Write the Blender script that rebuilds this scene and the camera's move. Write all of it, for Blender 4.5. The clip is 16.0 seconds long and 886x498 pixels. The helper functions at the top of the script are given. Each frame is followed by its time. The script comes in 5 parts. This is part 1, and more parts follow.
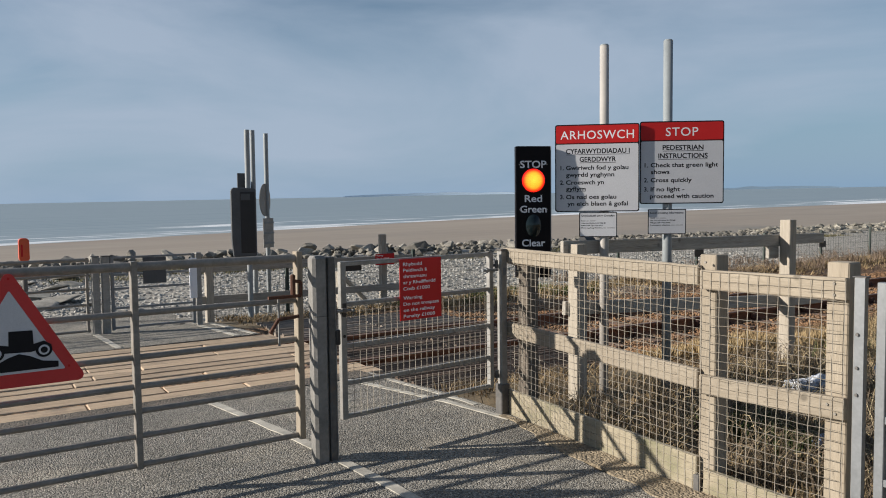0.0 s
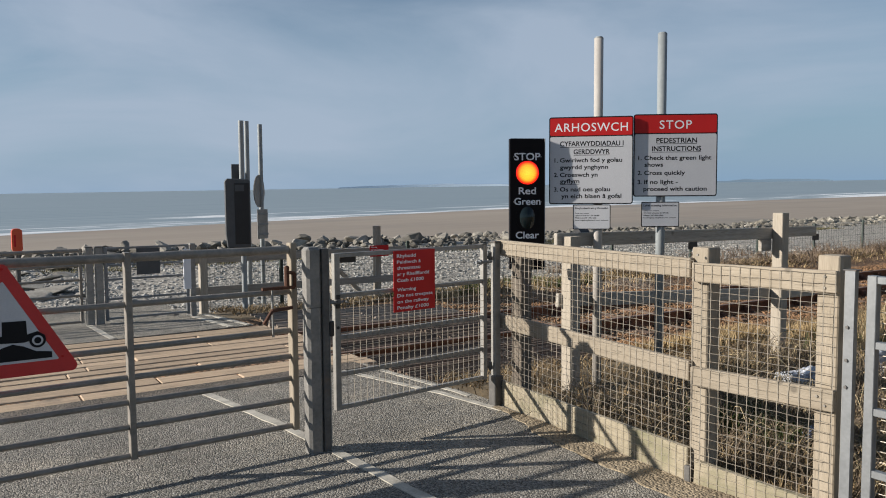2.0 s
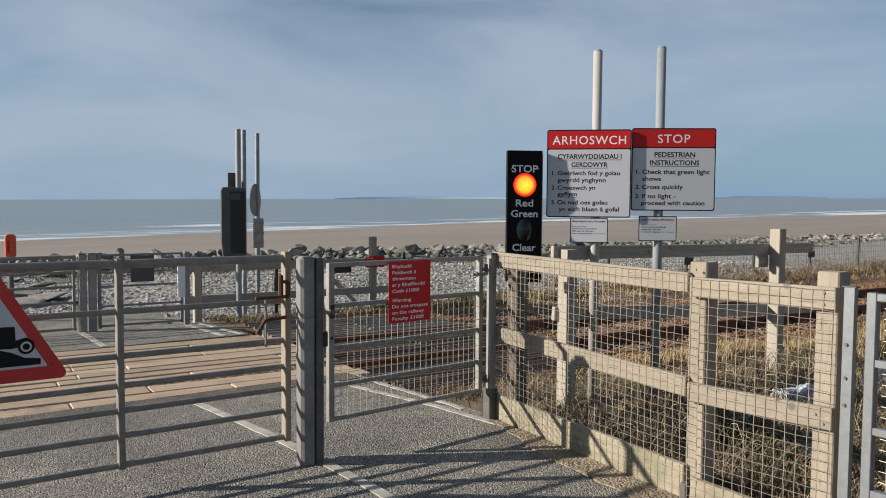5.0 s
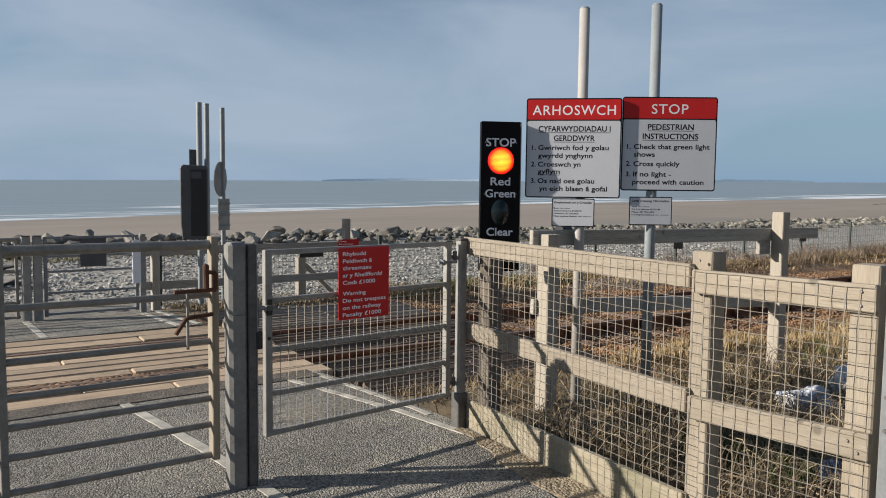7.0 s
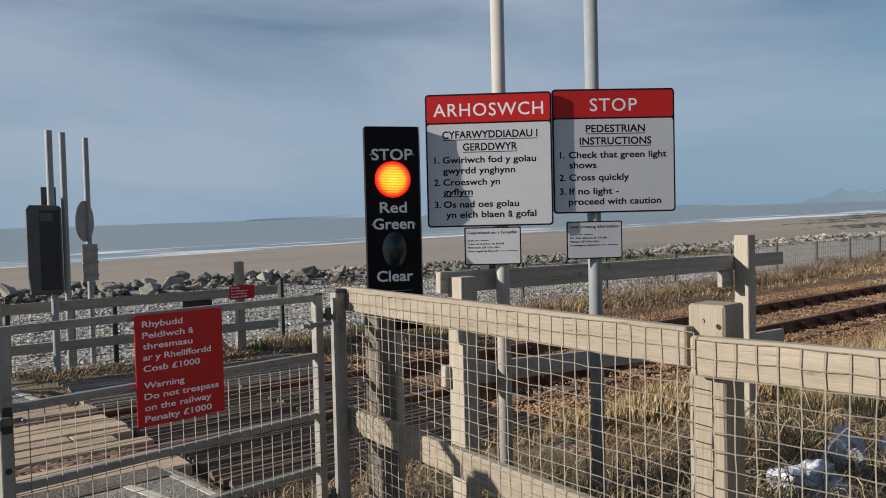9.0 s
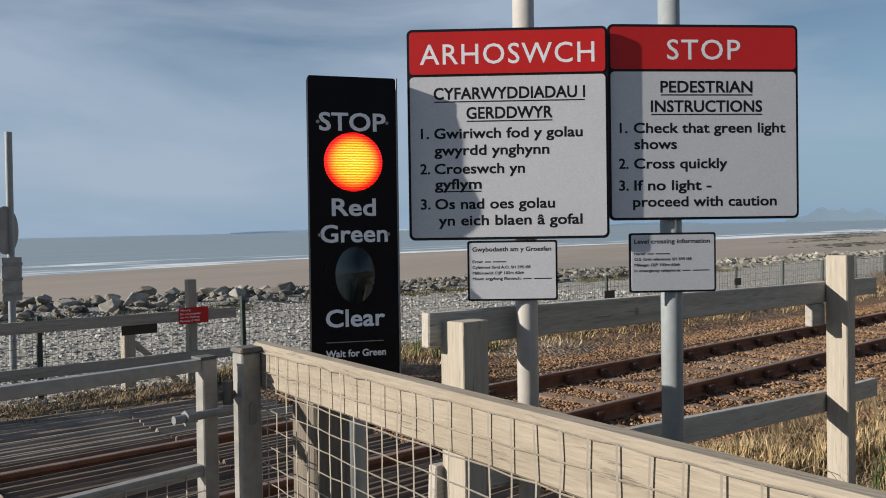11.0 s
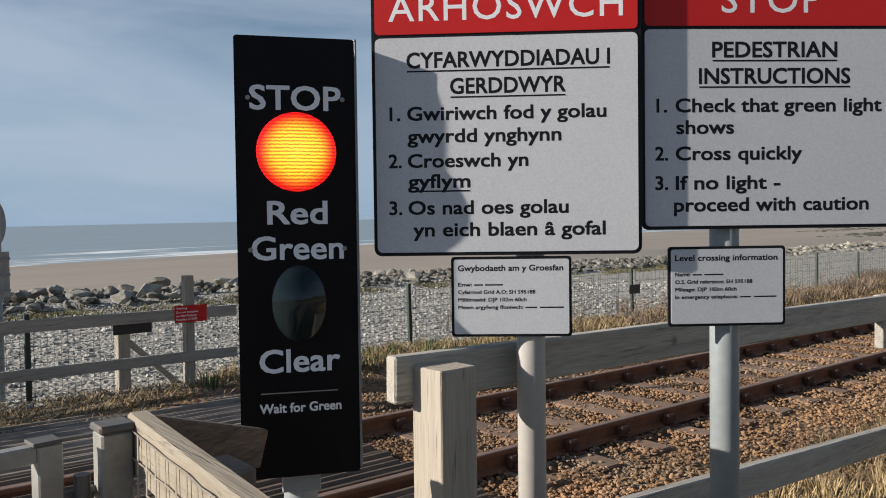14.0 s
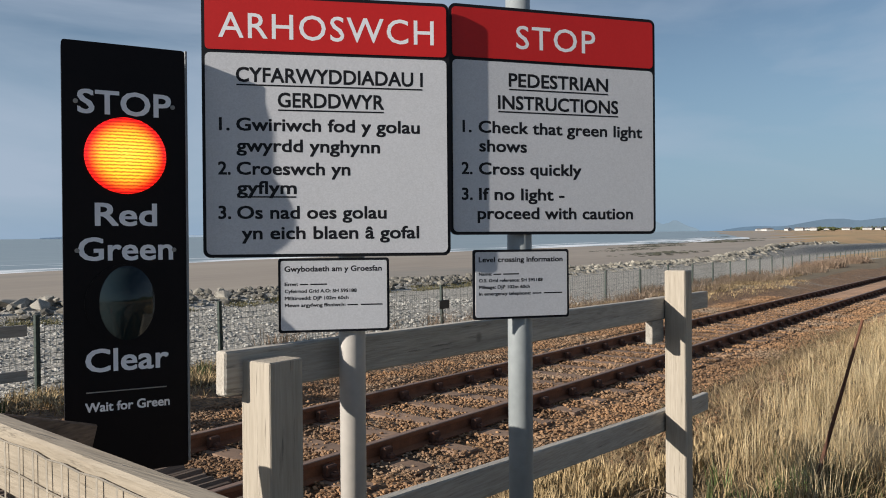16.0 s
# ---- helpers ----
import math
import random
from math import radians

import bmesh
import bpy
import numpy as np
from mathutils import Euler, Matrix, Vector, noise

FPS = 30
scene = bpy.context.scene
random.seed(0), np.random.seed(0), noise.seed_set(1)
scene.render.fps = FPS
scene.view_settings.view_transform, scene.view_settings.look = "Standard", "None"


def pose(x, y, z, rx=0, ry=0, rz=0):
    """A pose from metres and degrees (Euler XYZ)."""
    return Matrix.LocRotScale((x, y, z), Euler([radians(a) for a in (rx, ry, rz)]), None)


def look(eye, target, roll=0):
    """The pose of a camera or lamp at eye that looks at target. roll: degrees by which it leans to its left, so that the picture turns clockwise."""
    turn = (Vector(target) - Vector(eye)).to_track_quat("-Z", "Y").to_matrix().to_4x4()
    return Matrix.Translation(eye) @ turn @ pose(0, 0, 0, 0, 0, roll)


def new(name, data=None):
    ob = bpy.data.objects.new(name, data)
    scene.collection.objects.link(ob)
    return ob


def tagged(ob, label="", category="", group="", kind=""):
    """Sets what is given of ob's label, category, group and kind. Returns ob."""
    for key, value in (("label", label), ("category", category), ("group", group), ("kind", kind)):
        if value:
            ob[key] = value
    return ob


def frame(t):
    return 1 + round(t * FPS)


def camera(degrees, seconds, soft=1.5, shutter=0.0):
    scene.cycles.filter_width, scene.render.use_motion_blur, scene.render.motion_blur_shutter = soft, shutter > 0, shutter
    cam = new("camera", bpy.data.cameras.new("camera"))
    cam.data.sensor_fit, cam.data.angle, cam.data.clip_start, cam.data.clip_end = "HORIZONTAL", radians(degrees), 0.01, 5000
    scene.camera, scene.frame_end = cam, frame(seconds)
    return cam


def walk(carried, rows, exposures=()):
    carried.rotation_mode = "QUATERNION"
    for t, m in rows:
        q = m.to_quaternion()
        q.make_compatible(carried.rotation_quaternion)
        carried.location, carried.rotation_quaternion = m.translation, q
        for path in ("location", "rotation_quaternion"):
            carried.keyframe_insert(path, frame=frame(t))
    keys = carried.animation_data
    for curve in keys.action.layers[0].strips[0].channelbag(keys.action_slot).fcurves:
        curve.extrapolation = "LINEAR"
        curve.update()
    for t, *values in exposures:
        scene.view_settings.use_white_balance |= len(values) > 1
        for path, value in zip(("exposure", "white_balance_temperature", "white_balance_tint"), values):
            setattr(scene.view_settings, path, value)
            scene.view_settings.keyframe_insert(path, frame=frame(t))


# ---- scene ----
cam = camera(59.8, 16.0, soft=1.0)
METRES, EYE, TILT, LEAN, TURN = 5.0, 1.66, -0.707, 0.498, -34.3
ROWS = [
    (0.0, 0.0, 0.0, 0.0, -0.04, -3.36, 0.62),
    (0.5, -0.0003, -0.0, -0.0001, -0.1, -3.38, 0.68),
    (1.0, -0.0005, -0.0006, -0.0002, -0.1, -3.86, 0.74),
    (1.5, 0.0003, -0.0009, -0.0, -0.2, -4.4, 0.49),
    (2.0, 0.0011, -0.0025, 0.0004, -0.43, -3.98, 0.41),
    (2.5, 0.0018, -0.0027, 0.0009, -0.57, -3.48, 0.18),
    (3.0, 0.0016, -0.003, 0.0007, -0.68, -3.24, 0.12),
    (3.5, 0.001, -0.0017, 0.0004, -0.75, -3.03, -0.02),
    (4.0, 0.0004, -0.0006, 0.0003, -0.85, -2.9, 0.01),
    (6.5, 0.02, 0.0914, -0.0048, -0.42, -3.95, -1.29),
    (7.0, 0.0369, 0.1575, -0.0063, -1.57, -4.39, -0.67),
    (7.5, 0.055, 0.2239, -0.01, -4.88, -3.8, 0.81),
    (8.0, 0.0778, 0.3011, -0.0044, -6.25, -1.81, 1.71),
    (8.5, 0.0875, 0.3807, -0.0078, -6.47, -1.68, 1.52),
    (9.0, 0.1025, 0.4579, -0.0123, -7.07, -1.85, 1.4),
    (9.5, 0.1199, 0.5393, -0.0091, -7.8, -1.62, 0.72),
    (12.0, 0.1568, 0.8755, -0.008, -6.64, -1.48, 1.01),
    (12.5, 0.1704, 0.9016, -0.0022, -4.6, -1.83, 0.68),
    (13.0, 0.1762, 0.9072, -0.0013, -3.55, -2.43, 0.61),
    (13.5, 0.179, 0.9063, -0.0009, -3.06, -2.62, 0.75),
    (14.0, 0.1814, 0.9011, -0.0011, -6.43, -1.63, 0.74),
    (14.5, 0.1779, 0.8876, -0.0018, -13.23, 0.57, 0.78),
    (15.0, 0.1696, 0.8735, -0.0051, -15.95, 1.13, 0.63),
    (15.5, 0.1632, 0.8599, -0.0075, -17.72, 0.51, 0.28),
    (16.0, 0.1675, 0.8639, -0.0096, -20.3, -0.34, 0.46),
]
path = [(t, pose(0, 0, EYE, TILT, LEAN, TURN) @ pose(METRES * x, METRES * y, METRES * z, 90 + pitch, roll, yaw)) for t, x, y, z, yaw, pitch, roll in ROWS]
path += [(9.7, look((2.120, 2.034, 1.555), (3.469, 3.508, 1.476), -1.0)), (11.8, look((3.050, 3.115, 1.530), (4.393, 4.596, 1.486), -1.15))]
walk(cam, sorted(path, key=lambda r: r[0]), [(0.0, 0.53), (7.0, 0.52), (8.5, 0.41), (9.7, 0.43), (12.0, 0.58), (13.5, 0.6), (16.0, 0.54)])

# ---- world, sun ----
SUN_AZ, SUN_EL = 150.8, 21.5   # azimuth from +x, counter-clockwise; elevation
w = bpy.data.worlds.new("world")
scene.world = w
w.use_nodes = True
nt = w.node_tree
nt.nodes.clear()
def wn(kind, **kw):
    n = nt.nodes.new(kind)
    for k, v in kw.items():
        n.inputs[k].default_value = v
    return n
w_out = nt.nodes.new("ShaderNodeOutputWorld")
w_bg = wn("ShaderNodeBackground", Strength=0.055)
w_sky = nt.nodes.new("ShaderNodeTexSky")
w_sky.sky_type, w_sky.sun_disc = 'NISHITA', False
w_sky.sun_elevation, w_sky.sun_rotation = radians(SUN_EL), radians(90 - SUN_AZ)
w_sky.air_density, w_sky.dust_density, w_sky.ozone_density = 1.0, 0.3, 2.0
w_tc = nt.nodes.new("ShaderNodeTexCoord")
w_map = nt.nodes.new("ShaderNodeMapping")
w_map.inputs["Scale"].default_value = (1.0, 1.0, 3.6)
w_map.inputs["Rotation"].default_value = (0.18, 0.1, 0.5)
w_noise = wn("ShaderNodeTexNoise", Scale=1.7, Detail=7.0, Roughness=0.52, Distortion=0.5)
w_ramp = nt.nodes.new("ShaderNodeValToRGB")
w_ramp.color_ramp.elements[0].position, w_ramp.color_ramp.elements[1].position = 0.40, 0.66
w_mix = nt.nodes.new("ShaderNodeMixRGB")
w_mix.inputs["Color2"].default_value = (5.1, 6.1, 7.6, 1)
# haze towards the horizon
w_sep = nt.nodes.new("ShaderNodeSeparateXYZ")
w_hz = nt.nodes.new("ShaderNodeMapRange")
for i_, v_ in ((1, 0.0), (2, 0.28), (3, 0.9), (4, 0.0)):
    w_hz.inputs[i_].default_value = v_
w_haze = nt.nodes.new("ShaderNodeMixRGB")
w_haze.inputs["Color2"].default_value = (2.8, 4.6, 6.8, 1)
w_mul = nt.nodes.new("ShaderNodeMath")
w_mul.operation = 'MULTIPLY'
w_mul.inputs[1].default_value = 0.8
# thin cloud lies over the sea; the sky thins inland
w_cov = nt.nodes.new("ShaderNodeMapRange")
w_cov.interpolation_type = 'SMOOTHSTEP'
for i_, v_ in ((1, -0.9), (2, 0.3), (3, 0.35), (4, 1.0)):
    w_cov.inputs[i_].default_value = v_
w_dot = nt.nodes.new("ShaderNodeVectorMath")
w_dot.operation = 'DOT_PRODUCT'
w_dot.inputs[1].default_value = (0.5, 0.85, -0.15)
w_cm = nt.nodes.new("ShaderNodeMath")
w_cm.operation = 'MULTIPLY'
for a, b in ((w_tc.outputs["Generated"], w_map.inputs[0]), (w_map.outputs[0], w_noise.inputs[0]), (w_noise.outputs[0], w_ramp.inputs[0]),
             (w_ramp.outputs[0], w_mul.inputs[0]), (w_tc.outputs["Generated"], w_dot.inputs[0]), (w_dot.outputs[1], w_cov.inputs[0]), (w_mul.outputs[0], w_cm.inputs[0]), (w_cov.outputs[0], w_cm.inputs[1]), (w_cm.outputs[0], w_mix.inputs[0]), (w_tc.outputs["Generated"], w_sep.inputs[0]), (w_sep.outputs[2], w_hz.inputs[0]), (w_hz.outputs[0], w_haze.inputs[0]), (w_sky.outputs[0], w_haze.inputs[1]), (w_haze.outputs[0], w_mix.inputs[1]), (w_mix.outputs[0], w_bg.inputs[0]), (w_bg.outputs[0], w_out.inputs[0])):
    nt.links.new(a, b)
sun = new("sun", bpy.data.lights.new("sun", 'SUN'))
sun.data.energy, sun.data.angle, sun.data.color = 4.8, radians(0.6), (1.0, 0.94, 0.85)
sd = Vector((math.cos(radians(SUN_EL)) * math.cos(radians(SUN_AZ)), math.cos(radians(SUN_EL)) * math.sin(radians(SUN_AZ)), math.sin(radians(SUN_EL))))
sun.matrix_world = look(sd * 50, (0, 0, 0))

# ---- materials ----
def material(name, colour, colour2=None, rough=0.8, metal=0.0, scale=8.0, bump=0.2, fine=60.0, stretch=(1, 1, 1), island=0.0, objrand=0.0, spots=None, spot_scale=3.0, spot_at=(0.55, 0.7), spec=0.5, grain=0.35, bump_d=0.01, speck=None, crack=0.0):
    """A surface with two scales of variation, optional stains in a second colour and a little relief."""
    m = bpy.data.materials.new(name)
    m.use_nodes = True
    t = m.node_tree
    b = t.nodes["Principled BSDF"]
    L = t.links.new
    N = t.nodes.new
    tc = N("ShaderNodeTexCoord")
    mp = N("ShaderNodeMapping")
    mp.inputs["Scale"].default_value = stretch
    L(tc.outputs["Object"], mp.inputs[0])
    n1 = N("ShaderNodeTexNoise"); n1.inputs["Scale"].default_value = scale; n1.inputs["Detail"].default_value = 5
    n2 = N("ShaderNodeTexNoise"); n2.inputs["Scale"].default_value = fine; n2.inputs["Detail"].default_value = 3
    L(mp.outputs[0], n1.inputs[0]); L(mp.outputs[0], n2.inputs[0])
    ad = N("ShaderNodeMath"); ad.operation = 'MULTIPLY_ADD'
    ad.inputs[1].default_value = grain
    L(n2.outputs[0], ad.inputs[0])
    s1 = N("ShaderNodeMath"); s1.operation = 'MULTIPLY'; s1.inputs[1].default_value = 1 - grain
    L(n1.outputs[0], s1.inputs[0]); L(s1.outputs[0], ad.inputs[2])
    rp = N("ShaderNodeMapRange"); rp.inputs[1].default_value, rp.inputs[2].default_value = 0.34, 0.66
    L(ad.outputs[0], rp.inputs[0])
    mx = N("ShaderNodeMixRGB")
    c2 = colour2 or tuple(c * 0.6 for c in colour)
    mx.inputs[1].default_value, mx.inputs[2].default_value = (*c2, 1), (*colour, 1)
    L(rp.outputs[0], mx.inputs[0])
    col = mx.outputs[0]
    if spots:
        n3 = N("ShaderNodeTexNoise"); n3.inputs["Scale"].default_value = spot_scale; n3.inputs["Detail"].default_value = 6; n3.inputs["Roughness"].default_value = 0.6
        L(tc.outputs["Object"], n3.inputs[0])
        r3 = N("ShaderNodeMapRange"); r3.inputs[1].default_value, r3.inputs[2].default_value = spot_at
        L(n3.outputs[0], r3.inputs[0])
        m3 = N("ShaderNodeMixRGB"); m3.inputs[2].default_value = (*spots, 1)
        L(r3.outputs[0], m3.inputs[0]); L(col, m3.inputs[1])
        col = m3.outputs[0]
    hgt = ad.outputs[0]
    if crack:
        # drying cracks and dark growth lines that run with the grain
        nc = N("ShaderNodeTexNoise"); nc.inputs["Scale"].default_value = 7.5; nc.inputs["Detail"].default_value = 4; nc.inputs["Roughness"].default_value = 0.7
        L(mp.outputs[0], nc.inputs[0])
        rc = N("ShaderNodeMapRange"); rc.inputs[1].default_value, rc.inputs[2].default_value, rc.inputs[4].default_value = 0.6, 0.7, crack
        L(nc.outputs[0], rc.inputs[0])
        # knots
        vk = N("ShaderNodeTexVoronoi"); vk.inputs["Scale"].default_value = 3.6
        L(tc.outputs["Object"], vk.inputs["Vector"])
        rk = N("ShaderNodeMapRange"); rk.inputs[1].default_value, rk.inputs[2].default_value, rk.inputs[3].default_value, rk.inputs[4].default_value = 0.045, 0.09, crack, 0.0
        L(vk.outputs["Distance"], rk.inputs[0])
        am = N("ShaderNodeMath"); am.operation = 'MAXIMUM'; L(rc.outputs[0], am.inputs[0]); L(rk.outputs[0], am.inputs[1])
        mc = N("ShaderNodeMixRGB"); mc.inputs[2].default_value = (*(c * 0.32 for c in c2), 1)
        L(am.outputs[0], mc.inputs[0]); L(col, mc.inputs[1])
        col = mc.outputs[0]
        hc = N("ShaderNodeMath"); hc.operation = 'SUBTRACT'; L(hgt, hc.inputs[0]); L(rc.outputs[0], hc.inputs[1])
        hgt = hc.outputs[0]
    if speck:
        vo = N("ShaderNodeTexVoronoi"); vo.inputs["Scale"].default_value = speck[0]
        L(tc.outputs["Object"], vo.inputs["Vector"])
        sc = N("ShaderNodeSeparateXYZ"); L(vo.outputs["Color"], sc.inputs[0])
        r5 = N("ShaderNodeMapRange"); r5.inputs[3].default_value, r5.inputs[4].default_value = 1 - speck[1], 1 + speck[1]
        L(sc.outputs[0], r5.inputs[0])
        m5 = N("ShaderNodeMixRGB"); m5.blend_type = 'MULTIPLY'; m5.inputs[0].default_value = 1.0
        L(col, m5.inputs[1]); L(r5.outputs[0], m5.inputs[2])
        col = m5.outputs[0]
        a5 = N("ShaderNodeMath"); a5.operation = 'SUBTRACT'; L(hgt, a5.inputs[0]); L(vo.outputs["Distance"], a5.inputs[1])
        hgt = a5.outputs[0]
    if island or objrand:
        src = N("ShaderNodeNewGeometry").outputs["Random Per Island"] if island else N("ShaderNodeObjectInfo").outputs["Random"]
        amt = island or objrand
        r4 = N("ShaderNodeMapRange"); r4.inputs[3].default_value, r4.inputs[4].default_value = 1 - amt, 1 + amt
        L(src, r4.inputs[0])
        hs = N("ShaderNodeHueSaturation")
        L(r4.outputs[0], hs.inputs["Value"]); L(col, hs.inputs["Color"])
        col = hs.outputs[0]
    L(col, b.inputs["Base Color"])
    b.inputs["Roughness"].default_value, b.inputs["Metallic"].default_value = rough, metal
    b.inputs["Specular IOR Level"].default_value = spec
    if bump:
        bp = N("ShaderNodeBump"); bp.inputs["Strength"].default_value = bump; bp.inputs["Distance"].default_value = bump_d
        L(hgt, bp.inputs["Height"]); L(bp.outputs[0], b.inputs["Normal"])
    return m

M_ASPHALT = material("asphalt", (0.32, 0.297, 0.26), (0.12, 0.111, 0.096), 0.95, scale=1.2, fine=130, bump=0.9, bump_d=0.012, grain=0.75, spots=(0.36, 0.32, 0.26), spot_scale=1.1, spot_at=(0.52, 0.75), spec=0.2, speck=(95.0, 0.55))
M_LINE = material("worn_road_paint", (0.56, 0.52, 0.44), (0.27, 0.25, 0.215), 0.9, scale=7, fine=80, bump=0.4)
M_GALV = material("galvanised_steel", (0.35, 0.337, 0.313), (0.225, 0.215, 0.198), 0.55, 0.35, scale=9, fine=50, bump=0.06, spots=(0.22, 0.2, 0.18), spot_scale=5, spot_at=(0.6, 0.8))
M_GATEPOST = material("dulled_galvanised_post", (0.29, 0.275, 0.255), (0.17, 0.162, 0.15), 0.6, 0.3, scale=5, fine=50, bump=0.08, spots=(0.3, 0.28, 0.25), spot_scale=7, spot_at=(0.6, 0.8))
M_GALV_L = material("bright_galvanised_steel", (0.24, 0.248, 0.255), (0.175, 0.182, 0.188), 0.5, 0.3, scale=12, fine=60, bump=0.04)
M_PAINTGREY = material("grey_painted_steel", (0.30, 0.32, 0.325), (0.23, 0.25, 0.255), 0.5, 0.0, scale=4, fine=40, bump=0.04)
# grey post paint again, warmed and lightened with the sun on it
M_PAINTLIT = material("sunlit_grey_painted_steel", (0.47, 0.435, 0.395), (0.39, 0.36, 0.33), 0.5, 0.0, scale=4, fine=40, bump=0.04)
M_DARKSTEEL = material("dark_weathered_steel", (0.16, 0.15, 0.14), (0.09, 0.085, 0.08), 0.65, 0.3, scale=8, fine=50, bump=0.1, spots=(0.2, 0.12, 0.07), spot_scale=6, spot_at=(0.55, 0.75))
M_GATEBAR = material("gate_bar_steel", (0.31, 0.28, 0.243), (0.19, 0.173, 0.15), 0.55, 0.3, scale=10, fine=60, bump=0.08, spots=(0.34, 0.26, 0.18), spot_scale=4, spot_at=(0.58, 0.8))
M_RUST = material("rust", (0.15, 0.062, 0.034), (0.07, 0.033, 0.021), 0.85, 0.1, scale=6, fine=60, bump=0.25)
M_RAIL = material("rail_rust", (0.27, 0.112, 0.052), (0.15, 0.062, 0.032), 0.85, 0.1, scale=6, fine=60, bump=0.25)
M_RAILTOP = material("worn_rail_head", (0.28, 0.18, 0.125), (0.17, 0.1, 0.07), 0.55, 0.3, scale=4, fine=30, bump=0.05)
WOODX, WOODY, WOODZ = (0.5, 9, 9), (9, 0.5, 9), (9, 9, 0.5)
def wood(name, a, b, stretch, rough=0.8, **kw):
    return material(name, a, b, rough, stretch=stretch, scale=3.2, fine=19, bump=0.4, grain=0.5, crack=0.6, **kw)
FRESH_A, FRESH_B = (0.36, 0.303, 0.232), (0.25, 0.207, 0.153)
M_WOOD_Y = wood("new_timber_along_y", FRESH_A, FRESH_B, WOODY, objrand=0.1, spots=(0.26, 0.21, 0.15), spot_scale=3, spot_at=(0.5, 0.75))
M_WOOD_Z = wood("new_timber_upright", FRESH_A, FRESH_B, WOODZ, objrand=0.1, spots=(0.26, 0.21, 0.15), spot_scale=3, spot_at=(0.5, 0.75))
M_WOOD_PALE = wood("pale_sawn_timber_upright", (0.43, 0.375, 0.305), (0.32, 0.275, 0.215), WOODZ)
# post timber darkened to hold the shadow the far post stands in
M_SHADEPOST = wood("shade_dark_timber_upright", (0.19, 0.155, 0.12), (0.1, 0.08, 0.062), WOODZ)
M_KICK = wood("stained_board", (0.38, 0.325, 0.235), (0.26, 0.22, 0.15), WOODY, spots=(0.20, 0.185, 0.11), spot_scale=3.5, spot_at=(0.48, 0.68))
M_GREYW_X = wood("weathered_timber_along_x", (0.44, 0.40, 0.345), (0.27, 0.24, 0.2), WOODX, objrand=0.12)
M_GREYW_Z = wood("weathered_timber_upright", (0.40, 0.36, 0.30), (0.24, 0.21, 0.17), WOODZ, objrand=0.12)
M_DECK = wood("crossing_deck_timber", (0.54, 0.40, 0.27), (0.34, 0.245, 0.16), WOODX, objrand=0.14, spots=(0.20, 0.155, 0.115), spot_scale=2.2, spot_at=(0.52, 0.72))
# weathered brown, with shadow and dark gaps mixed into the colour
M_SLAT = wood("shade_dark_weathered_slat", (0.185, 0.127, 0.088), (0.06, 0.042, 0.031), WOODX, objrand=0.3)
M_SLAT_GREY = wood("grey_weathered_slat", (0.31, 0.255, 0.205), (0.13, 0.103, 0.08), WOODX, objrand=0.25)
M_SLEEPER = material("sleeper", (0.25, 0.155, 0.10), (0.13, 0.085, 0.06), 0.9, scale=6, fine=50, bump=0.3, objrand=0.15)
M_BALLAST = material("ballast_stone", (0.33, 0.185, 0.092), (0.14, 0.079, 0.042), 0.9, scale=1.0, fine=40, bump=0.3, island=0.42, spots=(0.26, 0.19, 0.13), spot_scale=0.7, spot_at=(0.53, 0.7))
M_BEDDING = material("track_bed", (0.25, 0.14, 0.065), (0.085, 0.05, 0.03), 0.95, scale=3, fine=28, bump=0.9, bump_d=0.04, grain=0.6, spots=(0.21, 0.17, 0.13), spot_scale=0.6, spot_at=(0.55, 0.7), speck=(18.0, 0.5))
M_SOIL = material("verge_soil", (0.2, 0.145, 0.08), (0.075, 0.056, 0.033), 0.95, scale=2.5, fine=24, bump=0.9, bump_d=0.03, spots=(0.085, 0.07, 0.04), spot_scale=1.3, spot_at=(0.58, 0.72))
M_DIRT = material("sandy_dirt", (0.35, 0.28, 0.19), (0.18, 0.14, 0.092), 0.95, scale=4, fine=40, bump=0.8, bump_d=0.012, speck=(60.0, 0.35))
M_SHINGLE = material("shingle", (0.41, 0.375, 0.32), (0.175, 0.162, 0.145), 0.9, scale=7, fine=22, bump=0.9, bump_d=0.03, grain=0.6, speck=(16.0, 0.5))
M_PEBBLE = material("pebble", (0.40, 0.38, 0.345), (0.22, 0.21, 0.19), 0.85, scale=5, fine=30, bump=0.1, island=0.5)
M_SAND = material("wet_beach_sand", (0.325, 0.27, 0.212), (0.245, 0.2, 0.158), 0.7, scale=0.045, fine=0.5, bump=0.05, stretch=(0.15, 1, 1), spots=(0.21, 0.185, 0.155), spot_scale=0.025, spot_at=(0.55, 0.7))
M_FIELD = material("winter_field", (0.42, 0.26, 0.12), (0.29, 0.185, 0.09), 0.95, scale=0.02, fine=0.4, bump=0.1, stretch=(0.4, 1, 1), spots=(0.13, 0.13, 0.06), spot_scale=0.015, spot_at=(0.55, 0.68))
M_ROCK = material("boulder", (0.31, 0.285, 0.245), (0.12, 0.108, 0.092), 0.9, scale=2.2, fine=20, bump=0.5, bump_d=0.04, objrand=0.45, spots=(0.16, 0.15, 0.11), spot_scale=2, spot_at=(0.55, 0.75))
M_ROCK_S = material("far_boulder", (0.33, 0.30, 0.245), (0.13, 0.115, 0.09), 0.9, scale=2.2, fine=20, bump=0.4, bump_d=0.04, island=0.45)
M_STRAW = material("dry_grass", (0.46, 0.335, 0.18), (0.32, 0.235, 0.125), 0.8, scale=3, fine=30, bump=0.0, island=0.35, spec=0.25)
